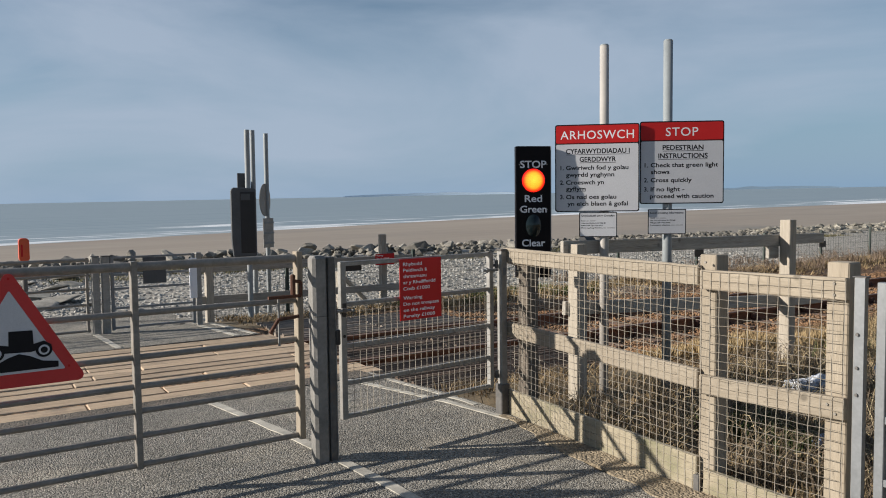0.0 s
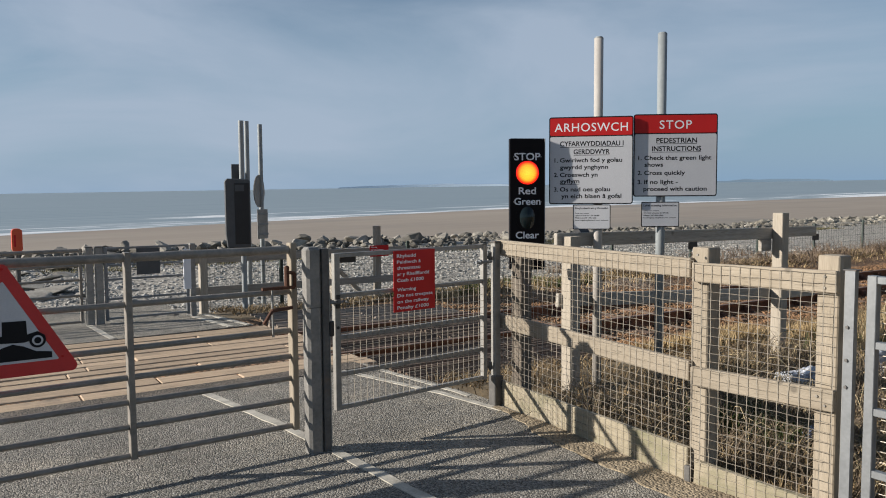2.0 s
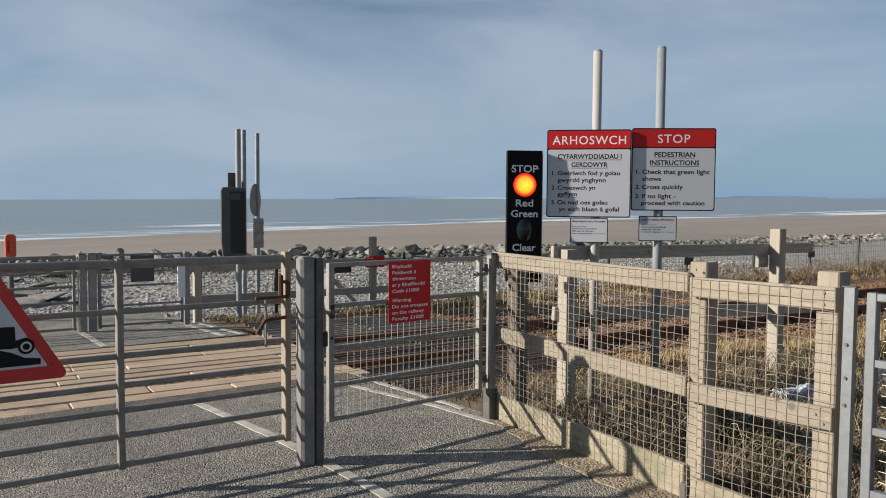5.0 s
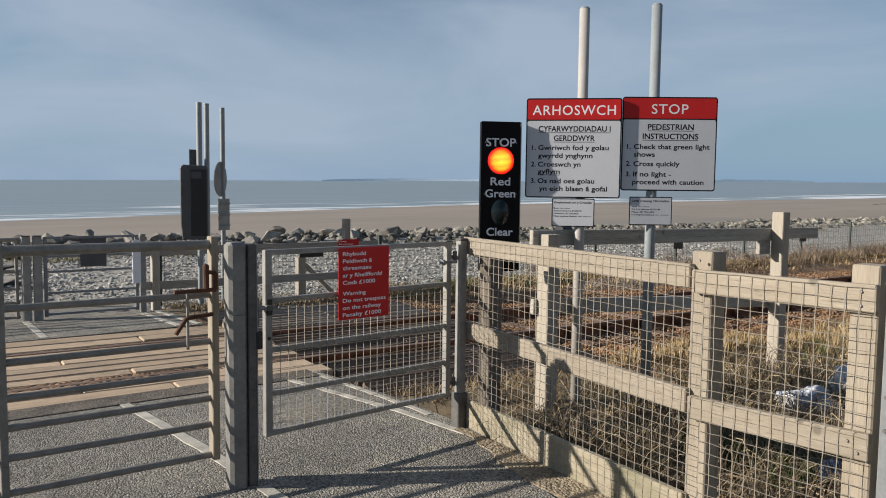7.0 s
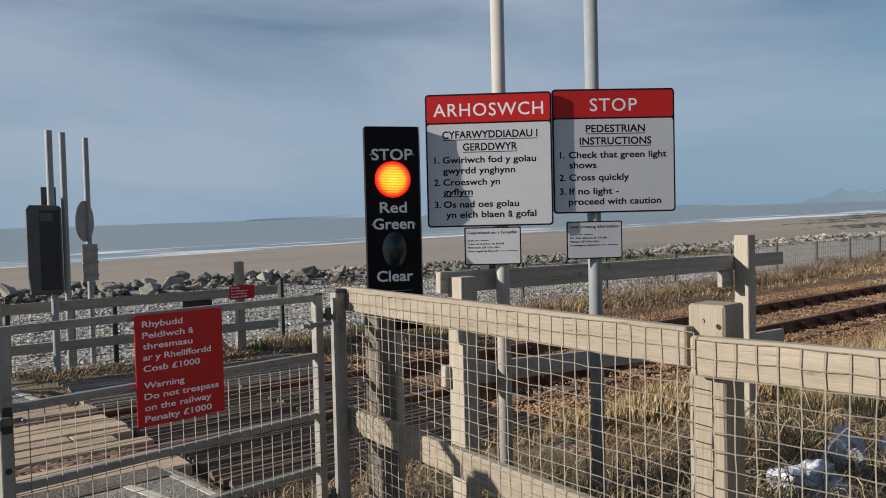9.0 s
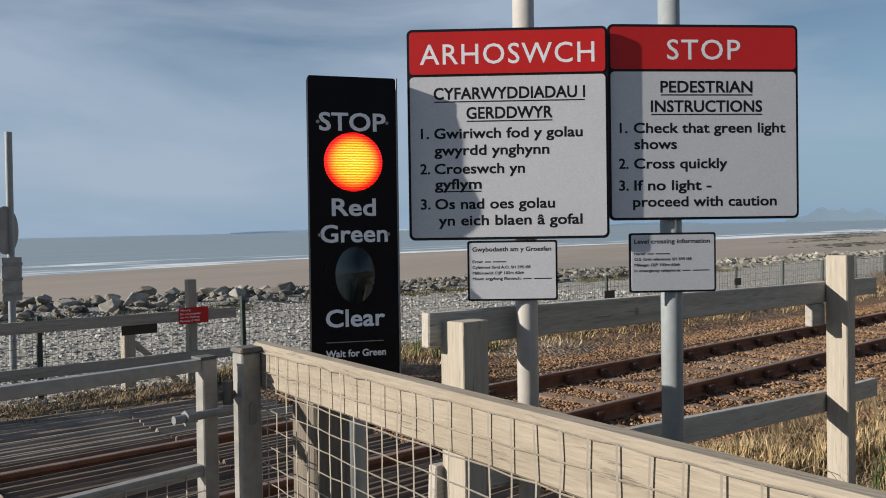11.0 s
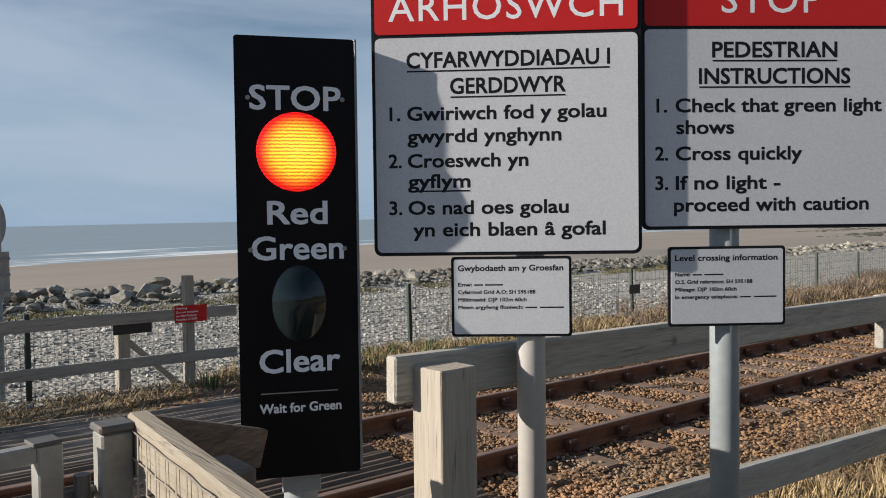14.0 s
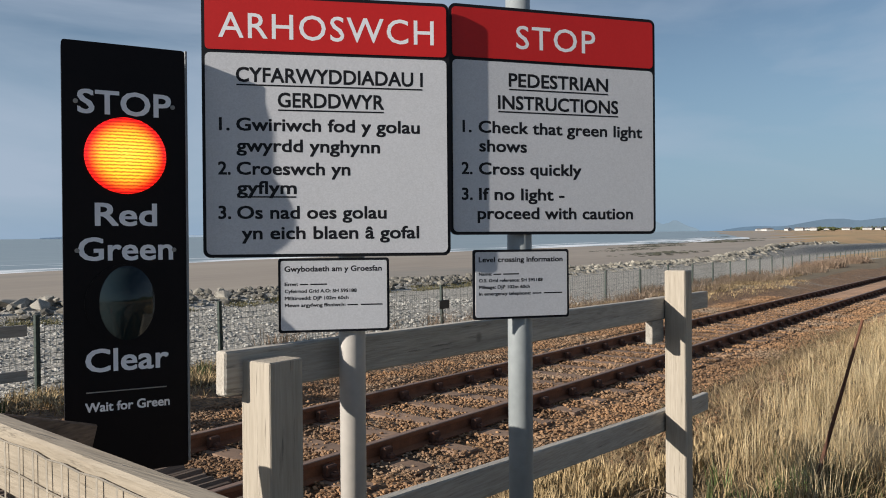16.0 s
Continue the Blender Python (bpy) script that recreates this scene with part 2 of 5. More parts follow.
M_BRACKEN = material("brown_scrub", (0.225, 0.165, 0.118), (0.14, 0.102, 0.074), 0.85, scale=3, fine=30, bump=0.0, island=0.4, spec=0.2)
M_GREEN = material("green_grass", (0.085, 0.115, 0.035), (0.05, 0.07, 0.022), 0.7, scale=3, fine=30, bump=0.0, island=0.4, spec=0.3)
M_BRAMBLE = material("dead_stalk", (0.17, 0.125, 0.08), (0.1, 0.075, 0.05), 0.85, scale=5, fine=40, bump=0.0, island=0.35)
M_WIRE = material("galvanised_wire", (0.46, 0.405, 0.33), (0.32, 0.28, 0.225), 0.55, 0.25, scale=20, fine=90, bump=0.0)
M_GREENWIRE = material("dark_green_wire", (0.045, 0.055, 0.045), (0.03, 0.035, 0.03), 0.6, scale=20, fine=90, bump=0.0)
M_GREENPOST = material("dark_green_post", (0.03, 0.05, 0.038), (0.02, 0.03, 0.025), 0.6, scale=12, fine=60, bump=0.03)
M_BLACK = material("black_paint", (0.009, 0.007, 0.008), (0.006, 0.005, 0.006), 0.45, scale=5, fine=60, bump=0.02, spec=0.12)
M_BLACKP = material("black_plastic", (0.02, 0.02, 0.022), (0.012, 0.012, 0.013), 0.45, scale=6, fine=60, bump=0.03)
M_BOXGREY = material("dark_grey_cabinet_paint", (0.085, 0.09, 0.095), (0.06, 0.064, 0.068), 0.5, scale=4, fine=40, bump=0.03)
M_INK = material("black_sign_film", (0.010, 0.010, 0.013), (0.008, 0.008, 0.010), 0.5, spec=0.2, scale=20, fine=90, bump=0.0)
M_SIGNRED = material("red_reflective_sign_film", (0.56, 0.02, 0.02), (0.5, 0.017, 0.017), 0.5, scale=3, fine=140, bump=0.04, spec=0.25)
M_SIGNWHITE = material("white_reflective_sign_film", (0.585, 0.585, 0.605), (0.54, 0.54, 0.56), 0.45, scale=3, fine=150, bump=0.0, speck=(300.0, 0.06))
M_LETTER = material("white_lettering", (0.84, 0.84, 0.86), (0.78, 0.78, 0.8), 0.5, scale=8, fine=60, bump=0.0)
M_RED = material("red_enamel", (0.62, 0.035, 0.035), (0.54, 0.03, 0.03), 0.4, scale=5, fine=60, bump=0.02)
M_ORANGE = material("orange_plastic", (0.75, 0.10, 0.03), (0.6, 0.08, 0.03), 0.4, scale=5, fine=60, bump=0.02)
M_BAG = material("grubby_white_plastic", (0.66, 0.69, 0.74), (0.3, 0.31, 0.34), 0.35, scale=6, fine=24, bump=0.3, spots=(0.28, 0.25, 0.2), spot_scale=5, spot_at=(0.55, 0.75))
M_BAGBLUE = material("blue_white_plastic", (0.5, 0.58, 0.75), (0.25, 0.34, 0.6), 0.35, scale=8, fine=24, bump=0.3)
M_HOUSE = material("white_plaster", (0.5, 0.49, 0.47), (0.4, 0.39, 0.37), 0.9, scale=1, fine=5, bump=0.0)
M_ROOF = material("slate_roof", (0.14, 0.14, 0.15), (0.1, 0.1, 0.11), 0.7, scale=1, fine=5, bump=0.0)
# the air's haze is mixed into the hill's base colour
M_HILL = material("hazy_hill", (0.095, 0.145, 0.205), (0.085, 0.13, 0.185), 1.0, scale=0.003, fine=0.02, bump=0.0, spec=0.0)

def water_material():
    m = bpy.data.materials.new("sea_water")
    m.use_nodes = True
    t = m.node_tree; b = t.nodes["Principled BSDF"]; L = t.links.new; N = t.nodes.new
    geo = N("ShaderNodeNewGeometry")
    sep = N("ShaderNodeSeparateXYZ"); L(geo.outputs["Position"], sep.inputs[0])
    mp = N("ShaderNodeMapping"); mp.inputs["Scale"].default_value = (0.022, 0.085, 1); L(geo.outputs["Position"], mp.inputs[0])
    n1 = N("ShaderNodeTexNoise"); n1.inputs["Scale"].default_value = 1.0; n1.inputs["Detail"].default_value = 8; n1.inputs["Roughness"].default_value = 0.6; L(mp.outputs[0], n1.inputs[0])
    # surf: broken white rows that die out offshore
    near = N("ShaderNodeMapRange"); near.inputs[1].default_value, near.inputs[2].default_value, near.inputs[3].default_value, near.inputs[4].default_value = 120, 215, 0.115, -0.22
    lee = N("ShaderNodeMapRange"); lee.inputs[1].default_value, lee.inputs[2].default_value, lee.inputs[3].default_value, lee.inputs[4].default_value = -150, 130, 36, -26
    off = N("ShaderNodeMath"); off.operation = 'ADD'
    L(sep.outputs[0], lee.inputs[0]); L(lee.outputs[0], off.inputs[0]); L(sep.outputs[1], off.inputs[1]); L(off.outputs[0], near.inputs[0])
    su = N("ShaderNodeMath"); su.operation = 'ADD'; L(n1.outputs[0], su.inputs[0]); L(near.outputs[0], su.inputs[1])
    fo = N("ShaderNodeMapRange"); fo.inputs[1].default_value, fo.inputs[2].default_value = 0.54, 0.64; L(su.outputs[0], fo.inputs[0])
    mp2 = N("ShaderNodeMapping"); mp2.inputs["Scale"].default_value = (0.003, 0.05, 1); L(geo.outputs["Position"], mp2.inputs[0])
    n2 = N("ShaderNodeTexNoise"); n2.inputs["Detail"].default_value = 5; L(mp2.outputs[0], n2.inputs[0])
    cm = N("ShaderNodeMixRGB"); cm.inputs[1].default_value, cm.inputs[2].default_value = (0.13, 0.19, 0.235, 1), (0.31, 0.355, 0.375, 1); L(n2.outputs[0], cm.inputs[0])
    mx = N("ShaderNodeMixRGB"); mx.inputs[2].default_value = (0.78, 0.79, 0.8, 1); L(fo.outputs[0], mx.inputs[0]); L(cm.outputs[0], mx.inputs[1])
    L(mx.outputs[0], b.inputs["Base Color"])
    b.inputs["Roughness"].default_value = 0.5
    b.inputs["Specular IOR Level"].default_value = 0.25
    bp = N("ShaderNodeBump"); bp.inputs["Strength"].default_value = 0.5; bp.inputs["Distance"].default_value = 0.6; L(n1.outputs[0], bp.inputs["Height"]); L(bp.outputs[0], b.inputs["Normal"])
    return m
M_WATER = water_material()

def lamp_material():
    """Lit red signal lens: amber in the middle, red at the rim, fine louvre lines."""
    m = bpy.data.materials.new("lit_red_lens")
    m.use_nodes = True
    t = m.node_tree; b = t.nodes["Principled BSDF"]; L = t.links.new; N = t.nodes.new
    tc = N("ShaderNodeTexCoord")
    ln = N("ShaderNodeVectorMath"); ln.operation = 'LENGTH'
    fl = N("ShaderNodeMapping"); fl.inputs["Scale"].default_value = (1, 0, 1); L(tc.outputs["Object"], fl.inputs[0]); L(fl.outputs[0], ln.inputs[0])
    rp = N("ShaderNodeValToRGB")
    e = rp.color_ramp.elements
    e[0].position, e[0].color = 0.0, (1.0, 0.64, 0.05, 1)
    e[1].position, e[1].color = 0.092, (0.8, 0.008, 0.004, 1)
    mid = e.new(0.06); mid.color = (1.0, 0.40, 0.022, 1)
    m2 = e.new(0.083); m2.color = (1.0, 0.09, 0.008, 1)
    L(ln.outputs[1], rp.inputs[0])
    wv = N("ShaderNodeTexWave"); wv.bands_direction = 'Z'; wv.inputs["Scale"].default_value = 36; wv.inputs["Distortion"].default_value = 1.6; wv.inputs["Detail Scale"].default_value = 3.0; L(tc.outputs["Object"], wv.inputs[0])
    nz = N("ShaderNodeTexNoise"); nz.inputs["Scale"].default_value = 60; L(tc.outputs["Object"], nz.inputs[0])
    mr = N("ShaderNodeMapRange"); mr.inputs[3].default_value, mr.inputs[4].default_value = 0.32, 1.3; L(wv.outputs[1], mr.inputs[0])
    mu = N("ShaderNodeMixRGB"); mu.blend_type = 'MULTIPLY'; mu.inputs[0].default_value = 1.0
    L(rp.outputs[0], mu.inputs[1]); L(mr.outputs[0], mu.inputs[2])
    L(mu.outputs[0], b.inputs["Emission Color"])
    b.inputs["Emission Strength"].default_value = 1.25
    b.inputs["Base Color"].default_value = (0.25, 0.01, 0.01, 1)
    b.inputs["Roughness"].default_value = 0.25
    return m
M_LAMP = lamp_material()
M_LENS = material("unlit_dark_lens", (0.010, 0.018, 0.020), (0.007, 0.012, 0.014), 0.08, scale=4, fine=20, bump=0.0, spec=0.4)

# ---- building helpers ----
def link(name, bm, mat, smooth=False):
    me = bpy.data.meshes.new(name)
    bm.to_mesh(me)
    bm.free()
    me.materials.append(mat)
    if smooth:
        for p in me.polygons:
            p.use_smooth = True
    return new(name, me)

def part(name, bm, mat, parent=None, label="", smooth=False):
    ob = link(name, bm, mat, smooth)
    if parent:
        ob.parent = parent
    if label:
        ob["label"] = label
    return ob

def thing(name, label, category, group="", m=None):
    ob = new(name)
    ob.empty_display_size = 0.1
    if m is not None:
        ob.matrix_world = m
    return tagged(ob, label, category, group)

def box(x0, x1, y0, y1, z0, z1, bevel=0.004, bm=None):
    bm = bm or bmesh.new()
    g = bmesh.ops.create_cube(bm, size=1.0)
    bmesh.ops.transform(bm, matrix=Matrix.Translation(((x0 + x1) / 2, (y0 + y1) / 2, (z0 + z1) / 2)) @ Matrix.Diagonal((x1 - x0, y1 - y0, z1 - z0, 1)), verts=g["verts"])
    if bevel:
        es = list({e for v in g["verts"] for e in v.link_edges})
        bmesh.ops.bevel(bm, geom=es, offset=bevel, segments=1, affect='EDGES')
    return bm

def beam(a, b, wide, high, bevel=0.004, bm=None):
    """A squared timber or bar from a to b; wide across in plan, high upright."""
    a, b = Vector(a), Vector(b)
    d = b - a
    n = d.length
    own = bmesh.new()
    box(0, n, -wide / 2, wide / 2, -high / 2, high / 2, bevel, own)
    x = d.normalized()
    up = Vector((0, 0, 1)) if abs(x.z) < 0.95 else Vector((0, 1, 0))
    y = up.cross(x).normalized()
    z = x.cross(y)
    m = Matrix((x, y, z)).transposed().to_4x4()
    m.translation = a
    bmesh.ops.transform(own, matrix=m, verts=own.verts)
    if bm is None:
        return own
    me = bpy.data.meshes.new("tmp")
    own.to_mesh(me); own.free()
    bm.from_mesh(me)
    bpy.data.meshes.remove(me)
    return bm

def tube(a, b, r, r2=None, seg=14, bm=None, cap=True):
    bm = bm or bmesh.new()
    a, b = Vector(a), Vector(b)
    d = b - a
    q = d.to_track_quat('Z', 'Y').to_matrix().to_4x4()
    q.translation = (a + b) / 2
    bmesh.ops.create_cone(bm, cap_ends=cap, segments=seg, radius1=r, radius2=r if r2 is None else r2, depth=d.length, matrix=q)
    return bm

def pipe(points, r, seg=10):
    bm = bmesh.new()
    for a, b in zip(points, points[1:]):
        tube(a, b, r, seg=seg, bm=bm)
    return bm

def rounded_plate(w_, h_, d, r, x=0, y=0, z=0, seg=5):
    """An upright plate with rounded corners; its front faces -y."""
    bm = bmesh.new()
    pts = []
    for cx, cz, a0 in ((w_ - r, h_ - r, 0), (r, h_ - r, 90), (r, r, 180), (w_ - r, r, 270)):
        for i in range(seg + 1):
            a = radians(a0 + 90 * i / seg)
            pts.append((cx + r * math.cos(a), cz + r * math.sin(a)))
    f = [bm.verts.new((x + px, y, z + pz)) for px, pz in pts]
    k = [bm.verts.new((x + px, y + d, z + pz)) for px, pz in pts]
    n = len(pts)
    bm.faces.new(f[::-1]); bm.faces.new(k)
    for i in range(n):
        bm.faces.new((f[i], f[(i + 1) % n], k[(i + 1) % n], k[i]))
    bmesh.ops.recalc_face_normals(bm, faces=bm.faces)
    return bm

def prism(pts, d, y=0):
    """An upright plate from an outline of (x, z) points, front at y."""
    bm = bmesh.new()
    f = [bm.verts.new((px, y, pz)) for px, pz in pts]
    k = [bm.verts.new((px, y + d, pz)) for px, pz in pts]
    n = len(pts)
    bm.faces.new(f[::-1]); bm.faces.new(k)
    for i in range(n):
        bm.faces.new((f[i], f[(i + 1) % n], k[(i + 1) % n], k[i]))
    bmesh.ops.recalc_face_normals(bm, faces=bm.faces)
    return bm

def disc(r, d, x, z, y=0, seg=40):
    return prism([(x + r * math.cos(2 * math.pi * i / seg), z + r * math.sin(2 * math.pi * i / seg)) for i in range(seg)], d, y)

def text(words, x, z, cap, width, mat, parent, y, align='LEFT', bold=0.012, name="lettering", gap=1.0):
    """Lettering on an upright face: x and baseline z, cap height, overall width (0: natural)."""
    cu = bpy.data.curves.new(name, 'FONT')
    cu.body, cu.size, cu.resolution_u = words, 1.0, 3
    cu.fill_mode, cu.space_character = 'FRONT', gap
    tmp = new("tmp", cu)
    bpy.context.view_layer.update()
    me = bpy.data.meshes.new_from_object(tmp.evaluated_get(bpy.context.evaluated_depsgraph_get()))
    bpy.data.objects.remove(tmp)
    bpy.data.curves.remove(cu)
    co = np.empty(len(me.vertices) * 3)
    me.vertices.foreach_get("co", co)
    co = co.reshape(-1, 3)
    lo, hi = co[:, 0].min(), co[:, 0].max()
    sz = cap / 0.72
    sx = width / (hi - lo) if width else sz
    wd = (hi - lo) * sx
    off = x if align == 'LEFT' else x - wd / 2
    faces = [tuple(p.vertices) for p in me.polygons]
    bpy.data.meshes.remove(me)
    # heavier strokes: thin layers of film, each a hair aside of the last
    vs, fs = [], []
    for k, (dx, dz) in enumerate(((0, 0), (bold, bold), (-bold, bold), (bold, -bold), (-bold, -bold))):
        fs += [tuple(i + len(co) * k for i in f) for f in faces]
        vs += np.column_stack(((co[:, 0] - lo + dx * 0.8) * sx + off, np.full(len(co), y - 0.00002 * k), (co[:, 1] + dz * 0.8) * sz + z)).tolist()
    me = bpy.data.meshes.new(name)
    me.from_pydata(vs, [], fs)
    me.polygons.foreach_set("use_smooth", [False] * len(me.polygons))
    me.update()
    me.materials.clear()
    me.materials.append(mat)
    ob = new(name, me)
    ob.parent = parent
    return ob

def stuff(name, verts, faces, mat, label, category, smooth=False):
    me = bpy.data.meshes.new(name)
    me.from_pydata(verts, [], faces)
    me.materials.append(mat)
    me.update()
    if smooth:
        for p in me.polygons:
            p.use_smooth = True
    return tagged(new(name, me), label, category, kind="stuff")

# ---- ground, road, railway ----
# the site is laid out on its own plane, which falls gently towards the sea
SITE = pose(0, 0, EYE, TILT, LEAN, TURN) @ pose(0, 0, EYE, 0, 0, TURN).inverted()
TRACK_M, TRACK_Y = -0.043, 8.385          # slope of the line in plan, its middle at x = 2
def line_y(x, off=0.0):
    return TRACK_Y + off + TRACK_M * (x - 2)

def smooth01(v, a, b):
    k = min(1.0, max(0.0, (v - a) / (b - a)))
    return k * k * (3 - 2 * k)

PROFILE_Y = (-4000, 5.2, 6.9, 9.9, 11.6, 12.9, 23.5, 25.0, 28.5, 33, 60, 118, 150, 420, 6000)
PROFILE_Z = (0.0, 0.0, -0.06, -0.07, -0.13, -0.28, -0.34, -0.15, -0.5, -2.9, -3.5, -4.35, -4.9, -8, -40)
def ground_z(x, y, rough=True):
    yy = y / (1 + max(0.0, x - 500) / 400) if y > 24 else y
    yy -= min(0.24 * max(-150.0, x), max(0.0, 0.1 * (410 - x))) * smooth01(yy, 36, 110)
    z = float(np.interp(yy, PROFILE_Y, PROFILE_Z))
    off = max(smooth01(x, 3.75, 4.2), smooth01(-x, 2.8, 3.3))
    v = abs(y - line_y(x))
    z = z + off * (-0.25 - z) * (1 - smooth01(v, 1.9, 2.9))
    if rough and off > 0 and v > 1.9 and abs(x) < 120 and y < 60:
        z += off * 0.05 * noise.noise((x * 0.7, y * 0.7, 0.0))
    z += 0.7 * smooth01(x, 250, 900) * (1 - smooth01(yy, 24, 30))
    # shingle mound behind the far boulders
    z += 1.35 * smooth01(x, 78, 126) * (1 - smooth01(x, 260, 480)) * smooth01(y, 23, 26) * (1 - smooth01(y, 29, 33))
    return z

def spread(dense, step, outs):
    a = list(np.arange(dense[0], dense[1] + 1e-6, step))
    return [dense[0] - o for o in reversed(outs[0])] + a + [dense[1] + o for o in outs[1]]
gx = spread((-5, 16), 0.35, ((2, 6, 15, 40, 120, 400, 1500, 4000), (1.5, 4, 8, 14, 24, 40, 64, 85, 110, 140, 180, 230, 300, 380, 500, 680, 900, 1200, 1600, 2800, 4500)))
gy = spread((-2, 34), 0.4, ((2, 6, 15, 40, 120, 400, 1500, 4000), (4, 8, 12, 18, 26, 36, 50, 66, 85, 100, 116, 130, 150, 170, 200, 250, 300, 380, 480, 900)))
def ground_point(x, y):
    p = Vector((x, y, ground_z(x, y)))
    k = max(smooth01(y, 29, 60), smooth01(abs(x), 250, 600), smooth01(-y, 60, 200))
    return (SITE @ p).lerp(p, k)
verts = [ground_point(x, y) for y in gy for x in gx]
nx = len(gx)
faces, zones = [], []
for j in range(len(gy) - 1):
    for i in range(nx - 1):
        faces.append((j * nx + i, j * nx + i + 1, (j + 1) * nx + i + 1, (j + 1) * nx + i))
        x, y = (gx[i] + gx[i + 1]) / 2, (gy[j] + gy[j + 1]) / 2
        yy = y / (1 + max(0.0, x - 500) / 400) if y > 24 else y
        v = abs(y - line_y(x))
        coast = 28.2 + 0.2 * max(0.0, x - 150)
        if yy > 28.2 and y > coast:
            zone = 3
        elif (v < 2.4 or (v < 3.3 and x > 6)) and -60 < x < 400:
            zone = 1
        elif x > 70 and 20 < y < 34 and x < 330:
            zone = 2
        elif x > 110 or y < -14:
            zone = 4
        elif y > 12.7 or (y > 10.5 and x < 3.9):
            zone = 2
        else:
            zone = 0
        zones.append(zone)
me = bpy.data.meshes.new("ground")
me.from_pydata(verts, [], faces)
for m in (M_SOIL, M_BEDDING, M_SHINGLE, M_SAND, M_FIELD):
    me.materials.append(m)
me.polygons.foreach_set("material_index", zones)
me.polygons.foreach_set("use_smooth", [True] * len(faces))
me.update()
tagged(new("ground", me), "rough verge, shingle bank and sandy beach", "ground", kind="structure")

bm = bmesh.new()
vs = [bm.verts.new(p) for p in ((-4800, 120, -4.45), (4800, 120, -4.45), (4800, 4850, -4.45), (-4800, 4850, -4.45))]
bm.faces.new(vs)
tagged(link("water", bm, M_WATER), "grey-green sea with low white surf", "sea", kind="structure")

def strip(name, edge0, edge1, ys, lift, mat, nseg=10):
    """A thin sheet that follows the ground between two edges given as functions of y."""
    bm = bmesh.new()
    rows = []
    for y in ys:
        a, b = edge0(y), edge1(y)
        rows.append([bm.verts.new((a + (b - a) * k / nseg, y, ground_z(2.5, y, False) + lift)) for k in range(nseg + 1)])
    for r0, r1 in zip(rows, rows[1:]):
        for k in range(nseg):
            bm.faces.new((r0[k], r0[k + 1], r1[k + 1], r1[k]))
    g = bmesh.ops.extrude_face_region(bm, geom=list(bm.faces))
    bmesh.ops.translate(bm, vec=(0, 0, -0.05), verts=[v for v in g["geom"] if isinstance(v, bmesh.types.BMVert)])
    bmesh.ops.recalc_face_normals(bm, faces=bm.faces)
    return link(name, bm, mat)
def near_edge(y):
    return 3.42 + 0.36 * smooth01(y, 3.3, 4.6) + 0.05 * noise.noise((y * 1.7, 3.1, 0))
tagged(strip("road", lambda y: -2.7, near_edge, np.concatenate((np.arange(-14, 0, 0.5), np.arange(0, 6.98, 0.06))), 0.012, M_ASPHALT), "worn gritty grey tarmac lane", "road", kind="structure")
tagged(strip("road_far", lambda y: -2.7, lambda y: 3.75, np.arange(9.9, 14.6, 0.235), 0.012, M_ASPHALT), "grey tarmac lane running down to the shingle", "road", kind="structure")
def marking(x0, y0, x1, y1, wide=0.075):
    ys = np.arange(y0, y1, 0.1)
    fx = lambda y: x0 + (x1 - x0) * (y - y0) / (y1 - y0)
    j = lambda y, s: 0.012 * noise.noise((y * 4, s, 1.0))
    tagged(strip("road_marking", lambda y: fx(y) - wide / 2 + j(y, 1), lambda y: fx(y) + wide / 2 + j(y, 7), ys, 0.018, M_LINE, 1), "worn cream painted line on the tarmac", "road marking", kind="structure")
def dirt_edge(y):
    return 3.36 + 0.12 * noise.noise((y * 1.3, 0.5, 2.0)) + 0.05 * noise.noise((y * 5, 0.5, 2.0)) + 0.27 * smooth01(y, 3.2, 4.6)
tagged(strip("verge", dirt_edge, lambda y: 3.72, np.arange(0.5, 4.64, 0.04), 0.02, M_DIRT, 8), "sandy dirt washed along the fence foot", "verge", kind="structure")
marking(2.36, 1.0, 2.2, 4.42)
marking(2.18, 4.68, 2.02, 6.85)
marking(3.68, 4.5, 3.38, 6.85, 0.06)
marking(3.72, 5.0, 3.70, 6.85, 0.045)
marking(1.98, 9.95, 2.0, 11.55)
marking(3.45, 9.95, 3.42, 11.5)
marking(3.7, 9.95, 3.62, 11.7, 0.06)

M_GRIT = material("dark_grit", (0.17, 0.14, 0.11), (0.07, 0.058, 0.046), 0.95, scale=5, fine=60, bump=0.8, bump_d=0.012, speck=(70.0, 0.45))
tagged(strip("road_edge", lambda y: -2.7, lambda y: 3.7, np.arange(6.66, 6.98, 0.06), 0.02, M_GRIT, 30), "dark loose grit along the deck edge", "road edge", kind="structure")

